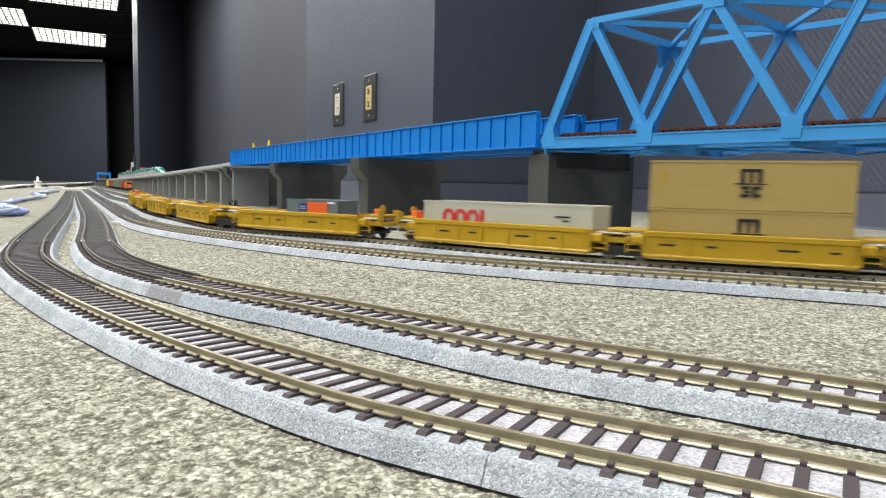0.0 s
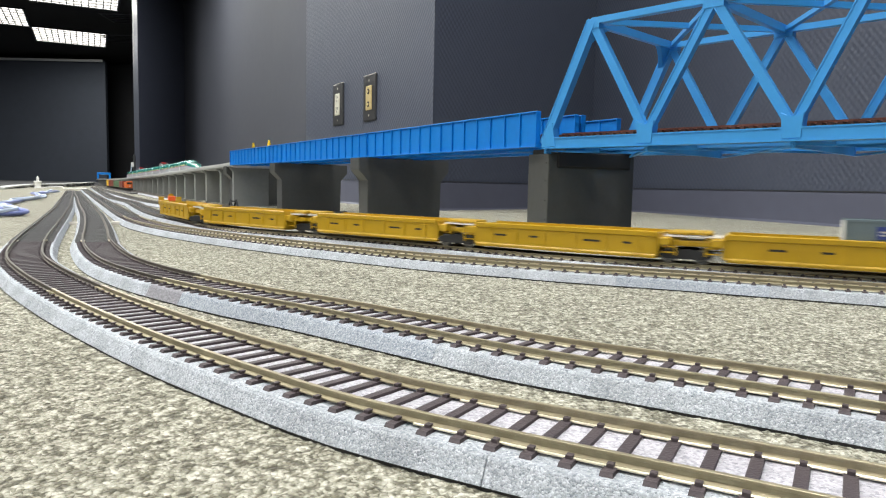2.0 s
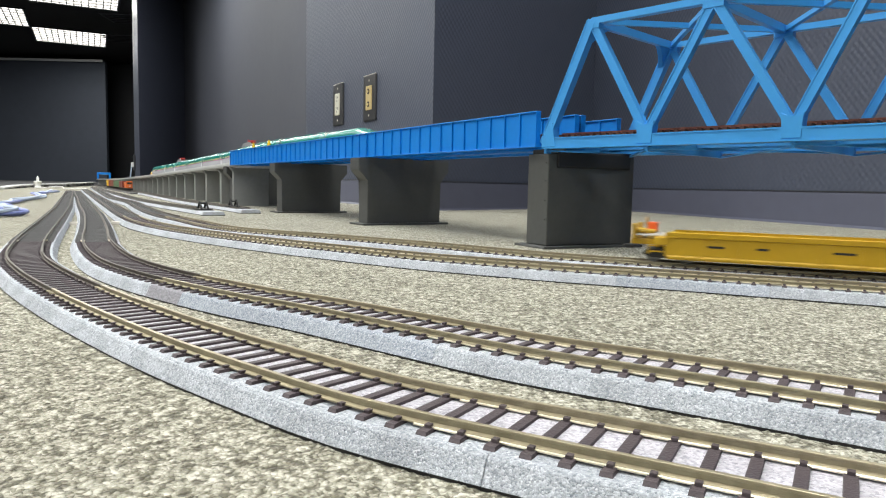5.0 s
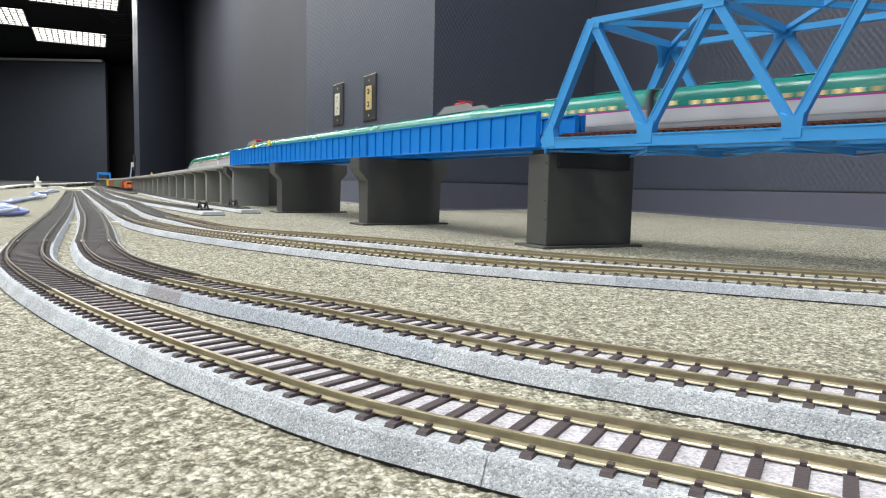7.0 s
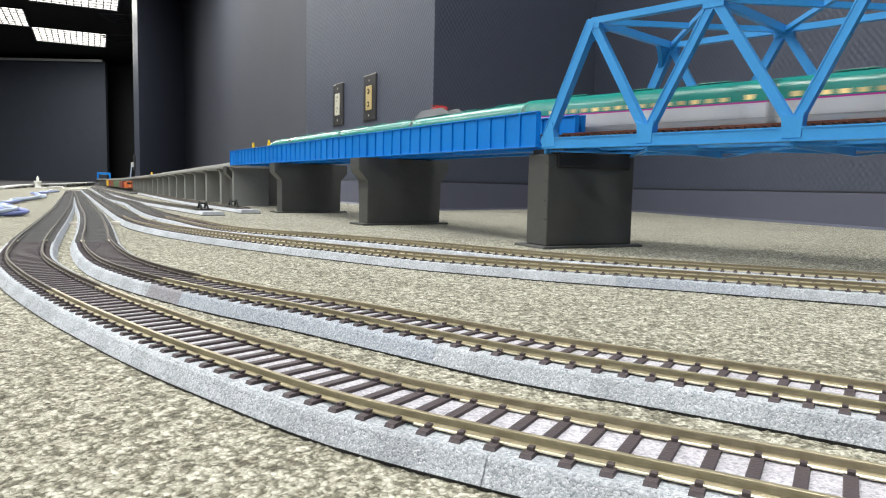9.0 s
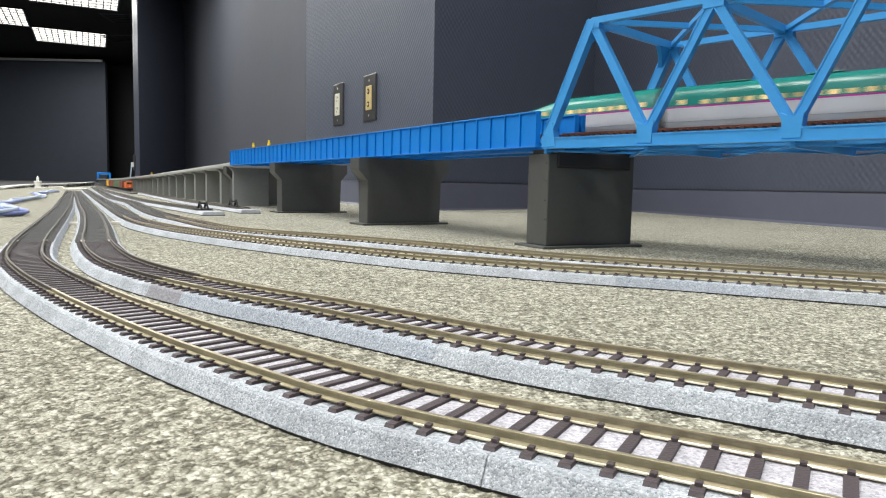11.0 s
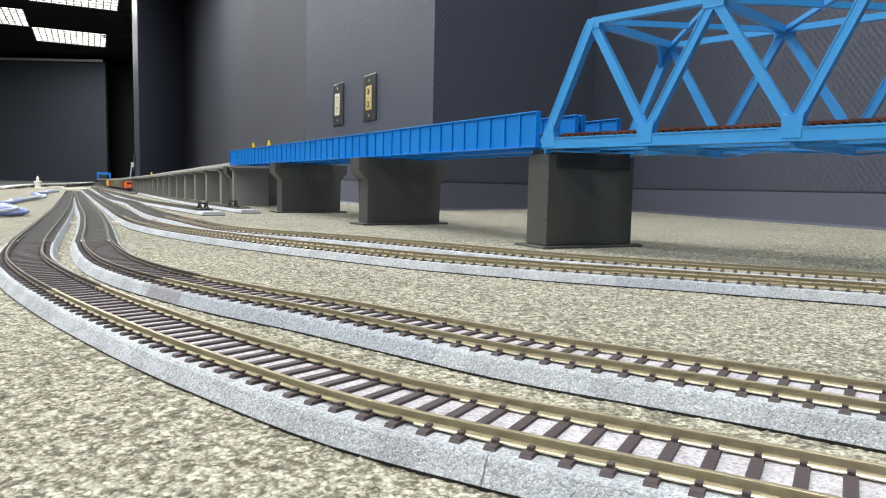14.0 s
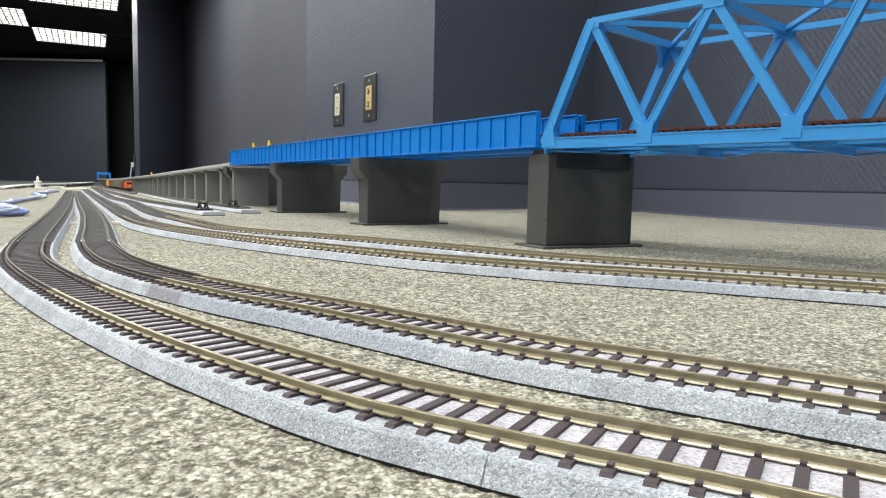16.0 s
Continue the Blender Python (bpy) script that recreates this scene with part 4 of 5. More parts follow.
def loop_viaduct():
    t = empty("viaduct", label="grey plastic single-track viaduct curve on slab piers", category="model viaduct")
    prof = [(-0.026, 0.0), (-0.026, 0.003), (0.026, 0.003), (0.026, 0.0), (0.02, -0.0095), (-0.02, -0.0095)]
    part("deck_section", sweep(LOOP, 0.004, LOOP.length, 0.03, [(a, u - 0.003) for a, u in prof]), VIADUCT, t)
    for s in (-1, 1):
        part("rail", sweep(LOOP, 0.004, LOOP.length, 0.02, rail_profile(s * GAUGE, 0.0, 0.0022)), RAIL, t)
    for i in range(int(LOOP.length / 0.2)):
        p = LOOP.at(0.05 + 0.2 * i)
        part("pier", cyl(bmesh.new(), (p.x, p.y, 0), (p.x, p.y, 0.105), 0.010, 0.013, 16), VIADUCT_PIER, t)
    return t


loop_viaduct()

RAIL_Z = 0.1195
e5_pts = []
for k in (12, 11, 10, 9, 8, 7, 6, 5, 4, 3, 2, 1):
    x, y, z = V_PTS[k]
    s = VIA.near(x, y)
    d = VIA.heading(s)
    n = Vector((d.y, -d.x, 0)).normalized() * -1
    if n.x < 0:
        n = -n
    e5_pts.append(Vector((x, y, z + 0.0034 + (0.004 if k == 1 else 0.0))) + n * 0.030)
for u in (0.06, 0.3, 0.55, 0.8):
    e5_pts.append(G1.lerp(G0, u) + GL * 0.087 + Vector((0, 0, RAIL_Z - 0.0005)))
e5_pts.append(G1.lerp(G0, 0.95) + GL * 0.090 + Vector((0, 0, RAIL_Z)))
for s in (0.07, 0.24, 0.47, 0.70):
    e5_pts.append(B0 + TL * 0.71 + TD * s + Vector((0, 0, RAIL_Z)))
e5_pts += [Vector((x, y, RAIL_Z)) for x, y in loop_pts]
E5_PATH = Path(e5_pts, 0.01)


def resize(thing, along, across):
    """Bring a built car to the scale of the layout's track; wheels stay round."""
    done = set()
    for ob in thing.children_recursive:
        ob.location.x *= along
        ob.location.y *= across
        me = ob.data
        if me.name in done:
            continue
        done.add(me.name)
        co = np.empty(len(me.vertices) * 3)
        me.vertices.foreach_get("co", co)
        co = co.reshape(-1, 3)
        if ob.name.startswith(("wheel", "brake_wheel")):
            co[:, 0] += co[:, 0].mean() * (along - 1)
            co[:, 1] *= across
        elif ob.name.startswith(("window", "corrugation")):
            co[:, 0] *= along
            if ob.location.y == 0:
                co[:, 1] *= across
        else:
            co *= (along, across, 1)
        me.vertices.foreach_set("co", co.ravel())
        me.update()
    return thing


# ---- freight train: articulated yellow well cars ----
def truck_parts(parent, x):
    tr = part("truck", box(x - 0.016, x + 0.016, -0.0105, 0.0105, 0.0052, 0.0085, bev=0.001), BLACK, parent, "black sprung truck")
    for s in (-1, 1):
        bm = bmesh.new()
        poly = [(-0.017, 0.006), (-0.012, 0.0035), (0.012, 0.0035), (0.017, 0.006), (0.014, 0.0088), (0.004, 0.0105), (-0.004, 0.0105), (-0.014, 0.0088)]
        lo = [bm.verts.new((x + a, s * 0.0115 - 0.001, b)) for a, b in poly]
        hi = [bm.verts.new((x + a, s * 0.0115 + 0.001, b)) for a, b in poly]
        bm.faces.new(lo[::-1])
        bm.faces.new(hi)
        for i in range(8):
            j = (i + 1) % 8
            bm.faces.new((lo[i], lo[j], hi[j], hi[i]))
        part("side_frame", bm, BLACK, tr)
    for wx in (-0.0105, 0.0105):
        for s in (-1, 1):
            bm = cyl(bmesh.new(), (x + wx, s * 0.0072, 0.0052), (x + wx, s * 0.0098, 0.0052), 0.0052, 0.0052, 18)
            part("wheel", bm, STEEL, tr)


def well_car(half, ends, label):
    """One well unit about its middle, rails at z = 0. ends: (rear free, front free)."""
    t = empty("well_car", label=label, category="freight car", group="yellow well cars")
    w = 0.0615 if half < 0.08 else (0.068 if half < 0.09 else 0.0765)
    zt, zb = 0.0225, 0.0032
    for s in (-1, 1):
        bm = bmesh.new()
        prof = [(0.0135, zb), (0.0168, zb), (0.0172, zb + 0.0012), (0.0172, zb + 0.002), (0.0166, zb + 0.003), (0.0166, zt - 0.004), (0.0176, zt - 0.0035), (0.0178, zt - 0.0004), (0.0172, zt), (0.0150, zt), (0.0150, zb + 0.003), (0.0135, zb + 0.003)]
        lo = [bm.verts.new((-w, s * y, z)) for y, z in prof]
        hi = [bm.verts.new((w, s * y, z)) for y, z in prof]
        bm.faces.new(lo)
        bm.faces.new(hi[::-1])
        for i in range(len(prof)):
            j = (i + 1) % len(prof)
            bm.faces.new((lo[i], lo[j], hi[j], hi[i]))
        side = part("side_sill", bm, YELLOW, t)
        for x in (-0.056, -0.034, -0.012, 0.012, 0.034, 0.056):
            part("side_post", box(x - 0.0011, x + 0.0011, s * 0.0168 - 0.0005, s * 0.0168 + 0.0005, zb + 0.003, zt - 0.004), YELLOW, side)
        for x, l in ((-0.047, 0.010), (-0.02, 0.007), (0.024, 0.012), (0.049, 0.006)):
            part("stencil_bar", box(x - l / 2, x + l / 2, s * 0.0167, s * 0.01676, 0.0125, 0.0140), INK, side, "small dark stencil line")
    part("well_floor", box(-w, w, -0.0150, 0.0150, zb, zb + 0.002), YELLOW_DK, t)
    for e, free in ((-1, ends[0]), (1, ends[1])):
        part("bulkhead", box(e * w - 0.0015, e * w + 0.0015, -0.0166, 0.0166, zb + 0.002, zt - 0.001), YELLOW, t)
        x1 = half - 0.0008
        a, b = sorted((e * (w + 0.0015), e * x1))
        pl = part("end_platform", box(a, b, -0.0105, 0.0105, 0.0125, 0.0168, bev=0.0008), YELLOW, t)
        part("platform_flare", box(*sorted((e * (w + 0.0015), e * (w + 0.009))), -0.0160, 0.0160, 0.0125, 0.0190, bev=0.0012), YELLOW, pl)
        g = part("walkway_grating", box(a + 0.002, b - 0.001, -0.0120, 0.0120, 0.0190, 0.0200, bev=0.0003), GRATE, pl, "pale walkway grating")
        for k in range(int((b - a) / 0.003)):
            x = a + 0.003 + 0.003 * k
            if x < b - 0.002:
                part("grating_bar", box(x - 0.0004, x + 0.0004, -0.0118, 0.0118, 0.0200, 0.0206), GRATE, g)
        for y in (-0.0095, 0.0095):
            part("platform_post", box(e * (w + 0.012) - 0.001, e * (w + 0.012) + 0.001, y - 0.001, y + 0.001, 0.0165, 0.0192), YELLOW, pl)
        part("yoke", box(*sorted((e * (half - 0.016), e * (half - 0.001))), -0.0085, 0.0085, 0.0205, 0.0235, bev=0.0012), YELLOW_DK, pl)
        for y in (-0.0135, 0.0135):
            bm = bmesh.new()
            xs = e * (w + 0.003)
            xe = e * (w + 0.012)
            for z in (0.008, 0.012):
                beam(bm, (xs, y, z), (xe, y, z), 0.001, 0.001, (0, 1, 0))
            beam(bm, (xe, y, 0.006), (xe, y, 0.018), 0.001, 0.001, (0, 1, 0))
            part("ladder", bm, YELLOW, pl)
        if free:
            truck_parts(t, e * (half - 0.026))
            part("coupler", box(*sorted((e * (half - 0.002), e * (half + 0.006))), -0.0022, 0.0022, 0.0085, 0.0115, bev=0.0006), BLACK, t, "black knuckle coupler")
            for y in (-0.011, 0.011):
                part("end_handrail", box(e * (half - 0.003) - 0.0012, e * (half - 0.003) + 0.0012, y - 0.0035, y + 0.0035, 0.0168, 0.0275, bev=0.0005), YELLOW_DK, pl)
            part("brake_housing", box(*sorted((e * (half - 0.016), e * (half - 0.010))), -0.0045, 0.0045, 0.0206, 0.0285, bev=0.0008), ORANGE, pl, "orange brake wheel housing")
            bm = cyl(bmesh.new(), (e * (half - 0.0094), 0, 0.0285), (e * (half - 0.0088), 0, 0.0285), 0.0038, 0.0038, 14)
            part("brake_wheel", bm, YELLOW_DK, pl)
        elif e < 0:
            truck_parts(t, e * half)
    return t


def slab_pattern(parent, y, z0, x0, marks, material, name, label):
    """Flat printed blocks on a side: (x, z, width, height)."""
    for x, z, wd, ht in marks:
        part(name, box(x0 + x, x0 + x + wd, y - 0.00012, y + 0.00012, z0 + z, z0 + z + ht), material, parent, label)


def round_block(parent, y, x, z, r, hole, material, label):
    """A printed half-round arch, flat on the side."""
    bm = bmesh.new()
    n = 14
    out = [(x + r * math.cos(math.pi * i / n), z + r * math.sin(math.pi * i / n)) for i in range(n + 1)]
    inn = [(x + hole * math.cos(math.pi * i / n), z + hole * math.sin(math.pi * i / n)) for i in range(n + 1)]
    for yy in (y - 0.00012,):
        vo = [bm.verts.new((a, yy, b)) for a, b in out]
        vi = [bm.verts.new((a, yy, b)) for a, b in inn]
        for i in range(n):
            bm.faces.new((vo[i], vo[i + 1], vi[i + 1], vi[i]))
    part("printed_mark", bm, material, parent, label)


def container(length, height, material, label, width=0.0280):
    """ISO box about its middle, floor at z = 0."""
    t = empty("shipping_container", label=label, category="shipping container", group="train containers")
    l, w = length / 2, width / 2
    part("body", box(-l + 0.0006, l - 0.0006, -w + 0.0004, w - 0.0004, 0.0008, height - 0.0006), material, t)
    for s in (-1, 1):
        for z0, z1 in ((0, 0.0016), (height - 0.0014, height)):
            part("side_rail", box(-l, l, s * w - 0.0007 * (s > 0) - 0.0, s * w + 0.0007 * (s < 0), z0, z1), material, t)
        for e in (-1, 1):
            part("corner_post", box(*sorted((e * l, e * (l - 0.0020))), *sorted((s * w, s * (w - 0.0020))), 0, height, bev=0.0002), material, t)
            for z in (0.0, height - 0.0016):
                part("corner_casting", box(*sorted((e * (l + 0.0003), e * (l - 0.0026))), *sorted((s * (w + 0.0003), s * (w - 0.0024))), z, z + 0.0016), material, t)
        rib = None
        for i in range(int(length / 0.0045) - 1):
            x = -l + 0.0045 * (i + 1)
            m = Matrix.Translation((x, s * (w - 0.0004), 0))
            if rib is None:
                rib = part("corrugation", box(-0.0012, 0.0012, -0.00018, 0.00018, 0.0018, height - 0.0016), material, t)
                rib.matrix_basis = m
            else:
                share("corrugation", rib, t, m)
    for e in (-1,):
        for y in (-0.009, -0.004, 0.004, 0.009):
            part("lock_rod", cyl(bmesh.new(), (e * l, y, 0.001), (e * l, y, height - 0.001), 0.0004, 0.0004, 6), WHITE, t)
    return t


HC = 0.0335
v_train = 0.2335
PITCH = 0.0890
train_units = []
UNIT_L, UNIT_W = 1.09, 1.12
# the train slows as it runs into the bend: (even run, place on the line)
PACE = [(0.0, 0.03), (2.4, 2.966), (3.3, 4.069), (3.5, 4.301), (3.7, 4.518), (4.2, 5.049), (9.0, 10.2)]


def put_unit(s_mid, half, ends, label, cargo=()):
    """cargo: things that ride in the well, each with its height above the rail and place along the car."""
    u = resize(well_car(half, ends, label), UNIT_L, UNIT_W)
    train_units.append((u, s_mid, half * UNIT_L, 0.0, 0.0))
    for c, z, x in cargo:
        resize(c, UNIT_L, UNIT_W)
        train_units.append((c, s_mid, half * UNIT_L, z, x * UNIT_L))


def msc_box():
    c = container(0.1180, HC, TAN, "tan steel shipping container with a black square emblem")
    y = -0.01412
    x, z = -0.0045, 0.0185
    slab_pattern(c, y, z, x, [(0, 0, 0.0026, 0.0085), (0.0052, 0, 0.0022, 0.0085), (0.0100, 0, 0.0026, 0.0085), (0.0, 0.0072, 0.0126, 0.0022), (-0.003, -0.0012, 0.0186, 0.0008)], INK, "printed_mark", "black printed emblem")
    slab_pattern(c, y, z - 0.0098, x, [(0.0006, 0.0, 0.0052, 0.0022), (0.0006, 0.0052, 0.0052, 0.0022), (0.0070, 0.0, 0.0052, 0.0022), (0.0070, 0.0052, 0.0052, 0.0022), (0.0026, 0.0028, 0.0032, 0.0018), (0.0070, 0.002, 0.0022, 0.0034)], INK, "printed_mark", "black printed emblem")
    slab_pattern(c, y, 0.012, -0.052, [(0, 0, 0.0012, 0.014), (0.003, 0.004, 0.0008, 0.010)], YELLOW_DK, "printed_mark", "faint stencil lines")
    return c


def cream_box():
    c = container(0.1480, HC, CREAM, "pale cream shipping container with red rounded emblem")
    y = -0.01412
    for i, x in enumerate((-0.049, -0.0375, -0.026)):
        round_block(c, y, x, 0.0212, 0.0058, 0.0026, RED, "red printed emblem")
        slab_pattern(c, y, 0.0150, x, [(-0.0058, 0, 0.0032, 0.0066), (0.0026, 0, 0.0032, 0.0066)], RED, "printed_mark", "red printed emblem")
    slab_pattern(c, y, 0.0150, -0.0190, [(0, 0, 0.0035, 0.0122)], RED, "printed_mark", "red printed emblem")
    slab_pattern(c, y, 0.0235, 0.045, [(0, 0, 0.012, 0.0012), (0.006, -0.003, 0.005, 0.0012)], INK, "printed_mark", "small dark stencil line")
    return c


def slate_box():
    c = container(0.0640, 0.0300, SLATE, "slate grey short shipping container with orange panel")
    y = -0.01412
    slab_pattern(c, y, 0.0180, -0.016, [(0, 0, 0.010, 0.0080)], NAVY, "printed_mark", "navy blue printed panel")
    slab_pattern(c, y, 0.0165, -0.0045, [(0, 0, 0.024, 0.0110)], ORANGE, "printed_mark", "orange printed panel")
    slab_pattern(c, y, 0.0200, -0.0145, [(0, 0, 0.007, 0.0012), (0, 0.002, 0.007, 0.0012)], WHITE, "printed_mark", "white printed lines")
    slab_pattern(c, y, 0.0262, 0.020, [(0, 0, 0.008, 0.0018)], WHITE, "printed_mark", "white stencil line")
    return c


S_K4 = 3.881
well = "yellow articulated well car unit, empty, with pale end walkways"
put_unit(S_K4 + 0.151 + PITCH, PITCH, (False, False), well)
put_unit(S_K4 + 0.0755, 0.0755, (False, False), "yellow articulated well car unit loaded with two tan containers", [(msc_box(), 0.0056, -0.001), (msc_box(), 0.0056 + HC + 0.0004, -0.001)])
put_unit(S_K4 - 0.1015, 0.1015, (True, False), "yellow end well car unit loaded with one cream container", [(cream_box(), 0.0056, 0.004)])
S_J1 = 3.455
put_unit(S_J1 + 0.1015, 0.1015, (False, True), "yellow end well car unit loaded with one slate container", [(slate_box(), 0.0056, 0.020)])
for k in range(3):
    put_unit(S_J1 - PITCH - 2 * PITCH * k, PITCH, (False, False), well)
put_unit(S_J1 - 6 * PITCH - 0.1015, 0.1015, (True, False), "yellow end well car unit, empty, with orange brake housing")


# ---- high-speed train: green over pearl white with a magenta stripe ----
ROWS = [(y * 1.04, 0.0045 + (z - 0.0045) * 1.05) for y, z in [(0.0160, 0.0045), (0.0186, 0.0080), (0.0193, 0.0150), (0.0193, 0.0235), (0.0193, 0.0250), (0.0190, 0.0335), (0.0172, 0.0400), (0.0120, 0.0440), (0.0050, 0.0455), (0.0, 0.0458)]]


def ring_rows(u):
    """Half section at nose station u: 0 at the tip, 1 where the full section begins."""
    if u >= 1:
        return ROWS
    zs, zt = ROWS[3][1], ROWS[-1][1]
    top = 0.0055 + (zt - 0.0055) * (0.15 + 0.85 * u ** 0.85) + 0.0012 * math.exp(-((u - 0.5) / 0.1) ** 2)
    top = min(top, zt)
    wide = min(1.0, (0.30 + 0.70 * math.sin(min(1.0, u * 1.25) * math.pi / 2)))
    z_str = 0.0085 + (zs - 0.0085) * min(1, u ** 0.7 * 1.02)
    out = []
    for i, (y, z) in enumerate(ROWS):
        if i <= 3:
            zz = 0.0045 + (z - 0.0045) * (z_str - 0.0045) / (zs - 0.0045)
        else:
            zz = z_str + (z - zs) * (top - z_str) / (zt - zs)
        yy = y * wide * (1.0 if i <= 4 else 1 - (1 - u) * 0.25 * (i - 4) / 5)
        out.append((yy, zz))
    return out


def shell(parent, stations):
    """stations: (x, u). Splits the skin into parts by rows."""
    full = []
    for x, u in stations:
        r = ring_rows(u)
        pts = [Vector((x, -y, z)) for y, z in r] + [Vector((x, y, z)) for y, z in reversed(r[:-1])]
        full.append(pts)
    k = len(full[0])
    bands = {"lower_body": (PEARL, (0, 1, 2)), "stripe": (PINK, (3,)), "upper_body": (GREEN, (4, 5, 6, 7, 8))}
    for name, (material, rows) in bands.items():
        cols = sorted(set(rows) | {k - 2 - r for r in rows})
        bm = bmesh.new()
        vs = {}
        def v(i, j):
            if (i, j) not in vs:
                vs[i, j] = bm.verts.new(full[i][j])
            return vs[i, j]
        for i in range(len(full) - 1):
            for j in cols:
                bm.faces.new((v(i, j), v(i, j + 1), v(i + 1, j + 1), v(i + 1, j)))
        part(name, bm, material, parent, smooth=True)
    for i, nm in ((0, "end_cap"), (-1, "end_cap")):
        bm = bmesh.new()
        bm.faces.new([bm.verts.new(p) for p in full[i]])
        part(nm, bm, TRAIN_GREY, parent)
    part("underframe", box(stations[0][0] + 0.004, stations[-1][0] - 0.004, -0.0140, 0.0140, 0.0024, 0.0048), TRAIN_GREY, parent)


def bogie(parent, x):
    b = part("bogie", box(x - 0.022, x + 0.022, -0.0145, 0.0145, 0.0032, 0.0075, bev=0.001), TRAIN_GREY, parent)
    for wx in (-0.014, 0.014):
        for s in (-1, 1):
            part("wheel", cyl(bmesh.new(), (x + wx, s * 0.0070, 0.0049), (x + wx, s * 0.0098, 0.0049), 0.0049, 0.0049, 16), STEEL, b)


CAR_L = 0.285


def windows(parent, xs, w, h, z, lit=True):
    for s in (-1, 1):
        ob = None
        for x in xs:
            m = Matrix.Translation((x, 0, 0))
            if ob is None:
                bm = bmesh.new()
                y0 = s * 0.02010
                bm.faces.new([bm.verts.new((a, y0 - s * 0.0002 * (c > z), c)) for a, c in ((-w / 2, z), (w / 2, z), (w / 2, z + h), (-w / 2, z + h))])
                r = bmesh.ops.extrude_face_region(bm, geom=list(bm.faces))
                bmesh.ops.translate(bm, verts=[e for e in r["geom"] if isinstance(e, bmesh.types.BMVert)], vec=(0, -s * 0.0008, 0))
                ob = part("window", bm, WINDOW_LIT if lit else WINDOW_DARK, parent, "warm lit cabin window")
                ob.matrix_basis = m
            else:
                share("window", ob, parent, m)


def mid_car(panto=False):
    t = empty("train_car", label="green and pearl white high-speed train car with magenta stripe" if not panto else "green and white high-speed train car with roof pantograph", category="train car", group="high-speed train")
    h = CAR_L / 2
    shell(t, [(-h + 0.003, 1), (-h / 2, 1), (0, 1), (h / 2, 1), (h - 0.003, 1)])
    n = 15
    windows(t, [-0.098 + 0.196 * i / (n - 1) for i in range(n)], 0.0066, 0.0040, 0.0272)
    windows(t, [-0.122, 0.122], 0.0060, 0.0046, 0.0278)
    for s in (-1, 1):
        for x in (-0.122, 0.122):
            part("door_seam", box(x - 0.0055, x - 0.0051, s * 0.0200 - 0.0002, s * 0.0200 + 0.0002, 0.0080, 0.0370), TRAIN_GREY, t)
    part("skirt_line", box(-h + 0.004, h - 0.004, -0.02010, 0.02010, 0.0108, 0.0111), TRAIN_GREY, t)
    for x in (-0.100, 0.100):
        bogie(t, x)
    for e in (-1, 1):
        part("gangway", box(*sorted((e * (h - 0.003), e * (h - 0.0002))), -0.0125, 0.0125, 0.008, 0.046, bev=0.001), BLACK, t, "dark gangway bellows")
    for i in range(3):
        x = -0.08 + 0.08 * i
        part("roof_vent", box(x - 0.016, x + 0.016, -0.007, 0.007, 0.0478, 0.0492, bev=0.0008), GREEN, t)
    if panto:
        x0 = 0.092
        for s in (-1, 1):
            bm = bmesh.new()
            poly = [(x0 - 0.052, 0.0470), (x0 + 0.052, 0.0470), (x0 + 0.030, 0.0575), (x0 - 0.030, 0.0575)]
            lo = [bm.verts.new((a, s * 0.0120 - 0.0008, b)) for a, b in poly]
            hi = [bm.verts.new((a, s * 0.0120 + 0.0008, b)) for a, b in poly]
            bm.faces.new(lo[::-1])
            bm.faces.new(hi)
            for i in range(4):
                bm.faces.new((lo[i], lo[(i + 1) % 4], hi[(i + 1) % 4], hi[i]))
            part("noise_shield", bm, TRAIN_GREY, t, "grey pantograph side shield")
        p = part("pantograph_base", box(x0 - 0.010, x0 + 0.010, -0.007, 0.007, 0.0478, 0.0540, bev=0.001), TRAIN_GREY, t)
        bm = bmesh.new()
        beam(bm, (x0 + 0.006, 0, 0.061), (x0 - 0.006, 0, 0.0600), 0.0016, 0.0016, (0, 1, 0))
        beam(bm, (x0 - 0.006, 0, 0.0600), (x0 + 0.003, 0, 0.0635), 0.0014, 0.0014, (0, 1, 0))
        beam(bm, (x0 + 0.003, -0.011, 0.0637), (x0 + 0.003, 0.011, 0.0637), 0.002, 0.0012, (1, 0, 0))
        part("pantograph_arm", bm, RED, p, "dark red pantograph arm")
        part("insulator_block", box(x0 - 0.009, x0 + 0.006, -0.009, 0.009, 0.0570, 0.0615, bev=0.0012), RED, p, "dark red insulator block")
    return t


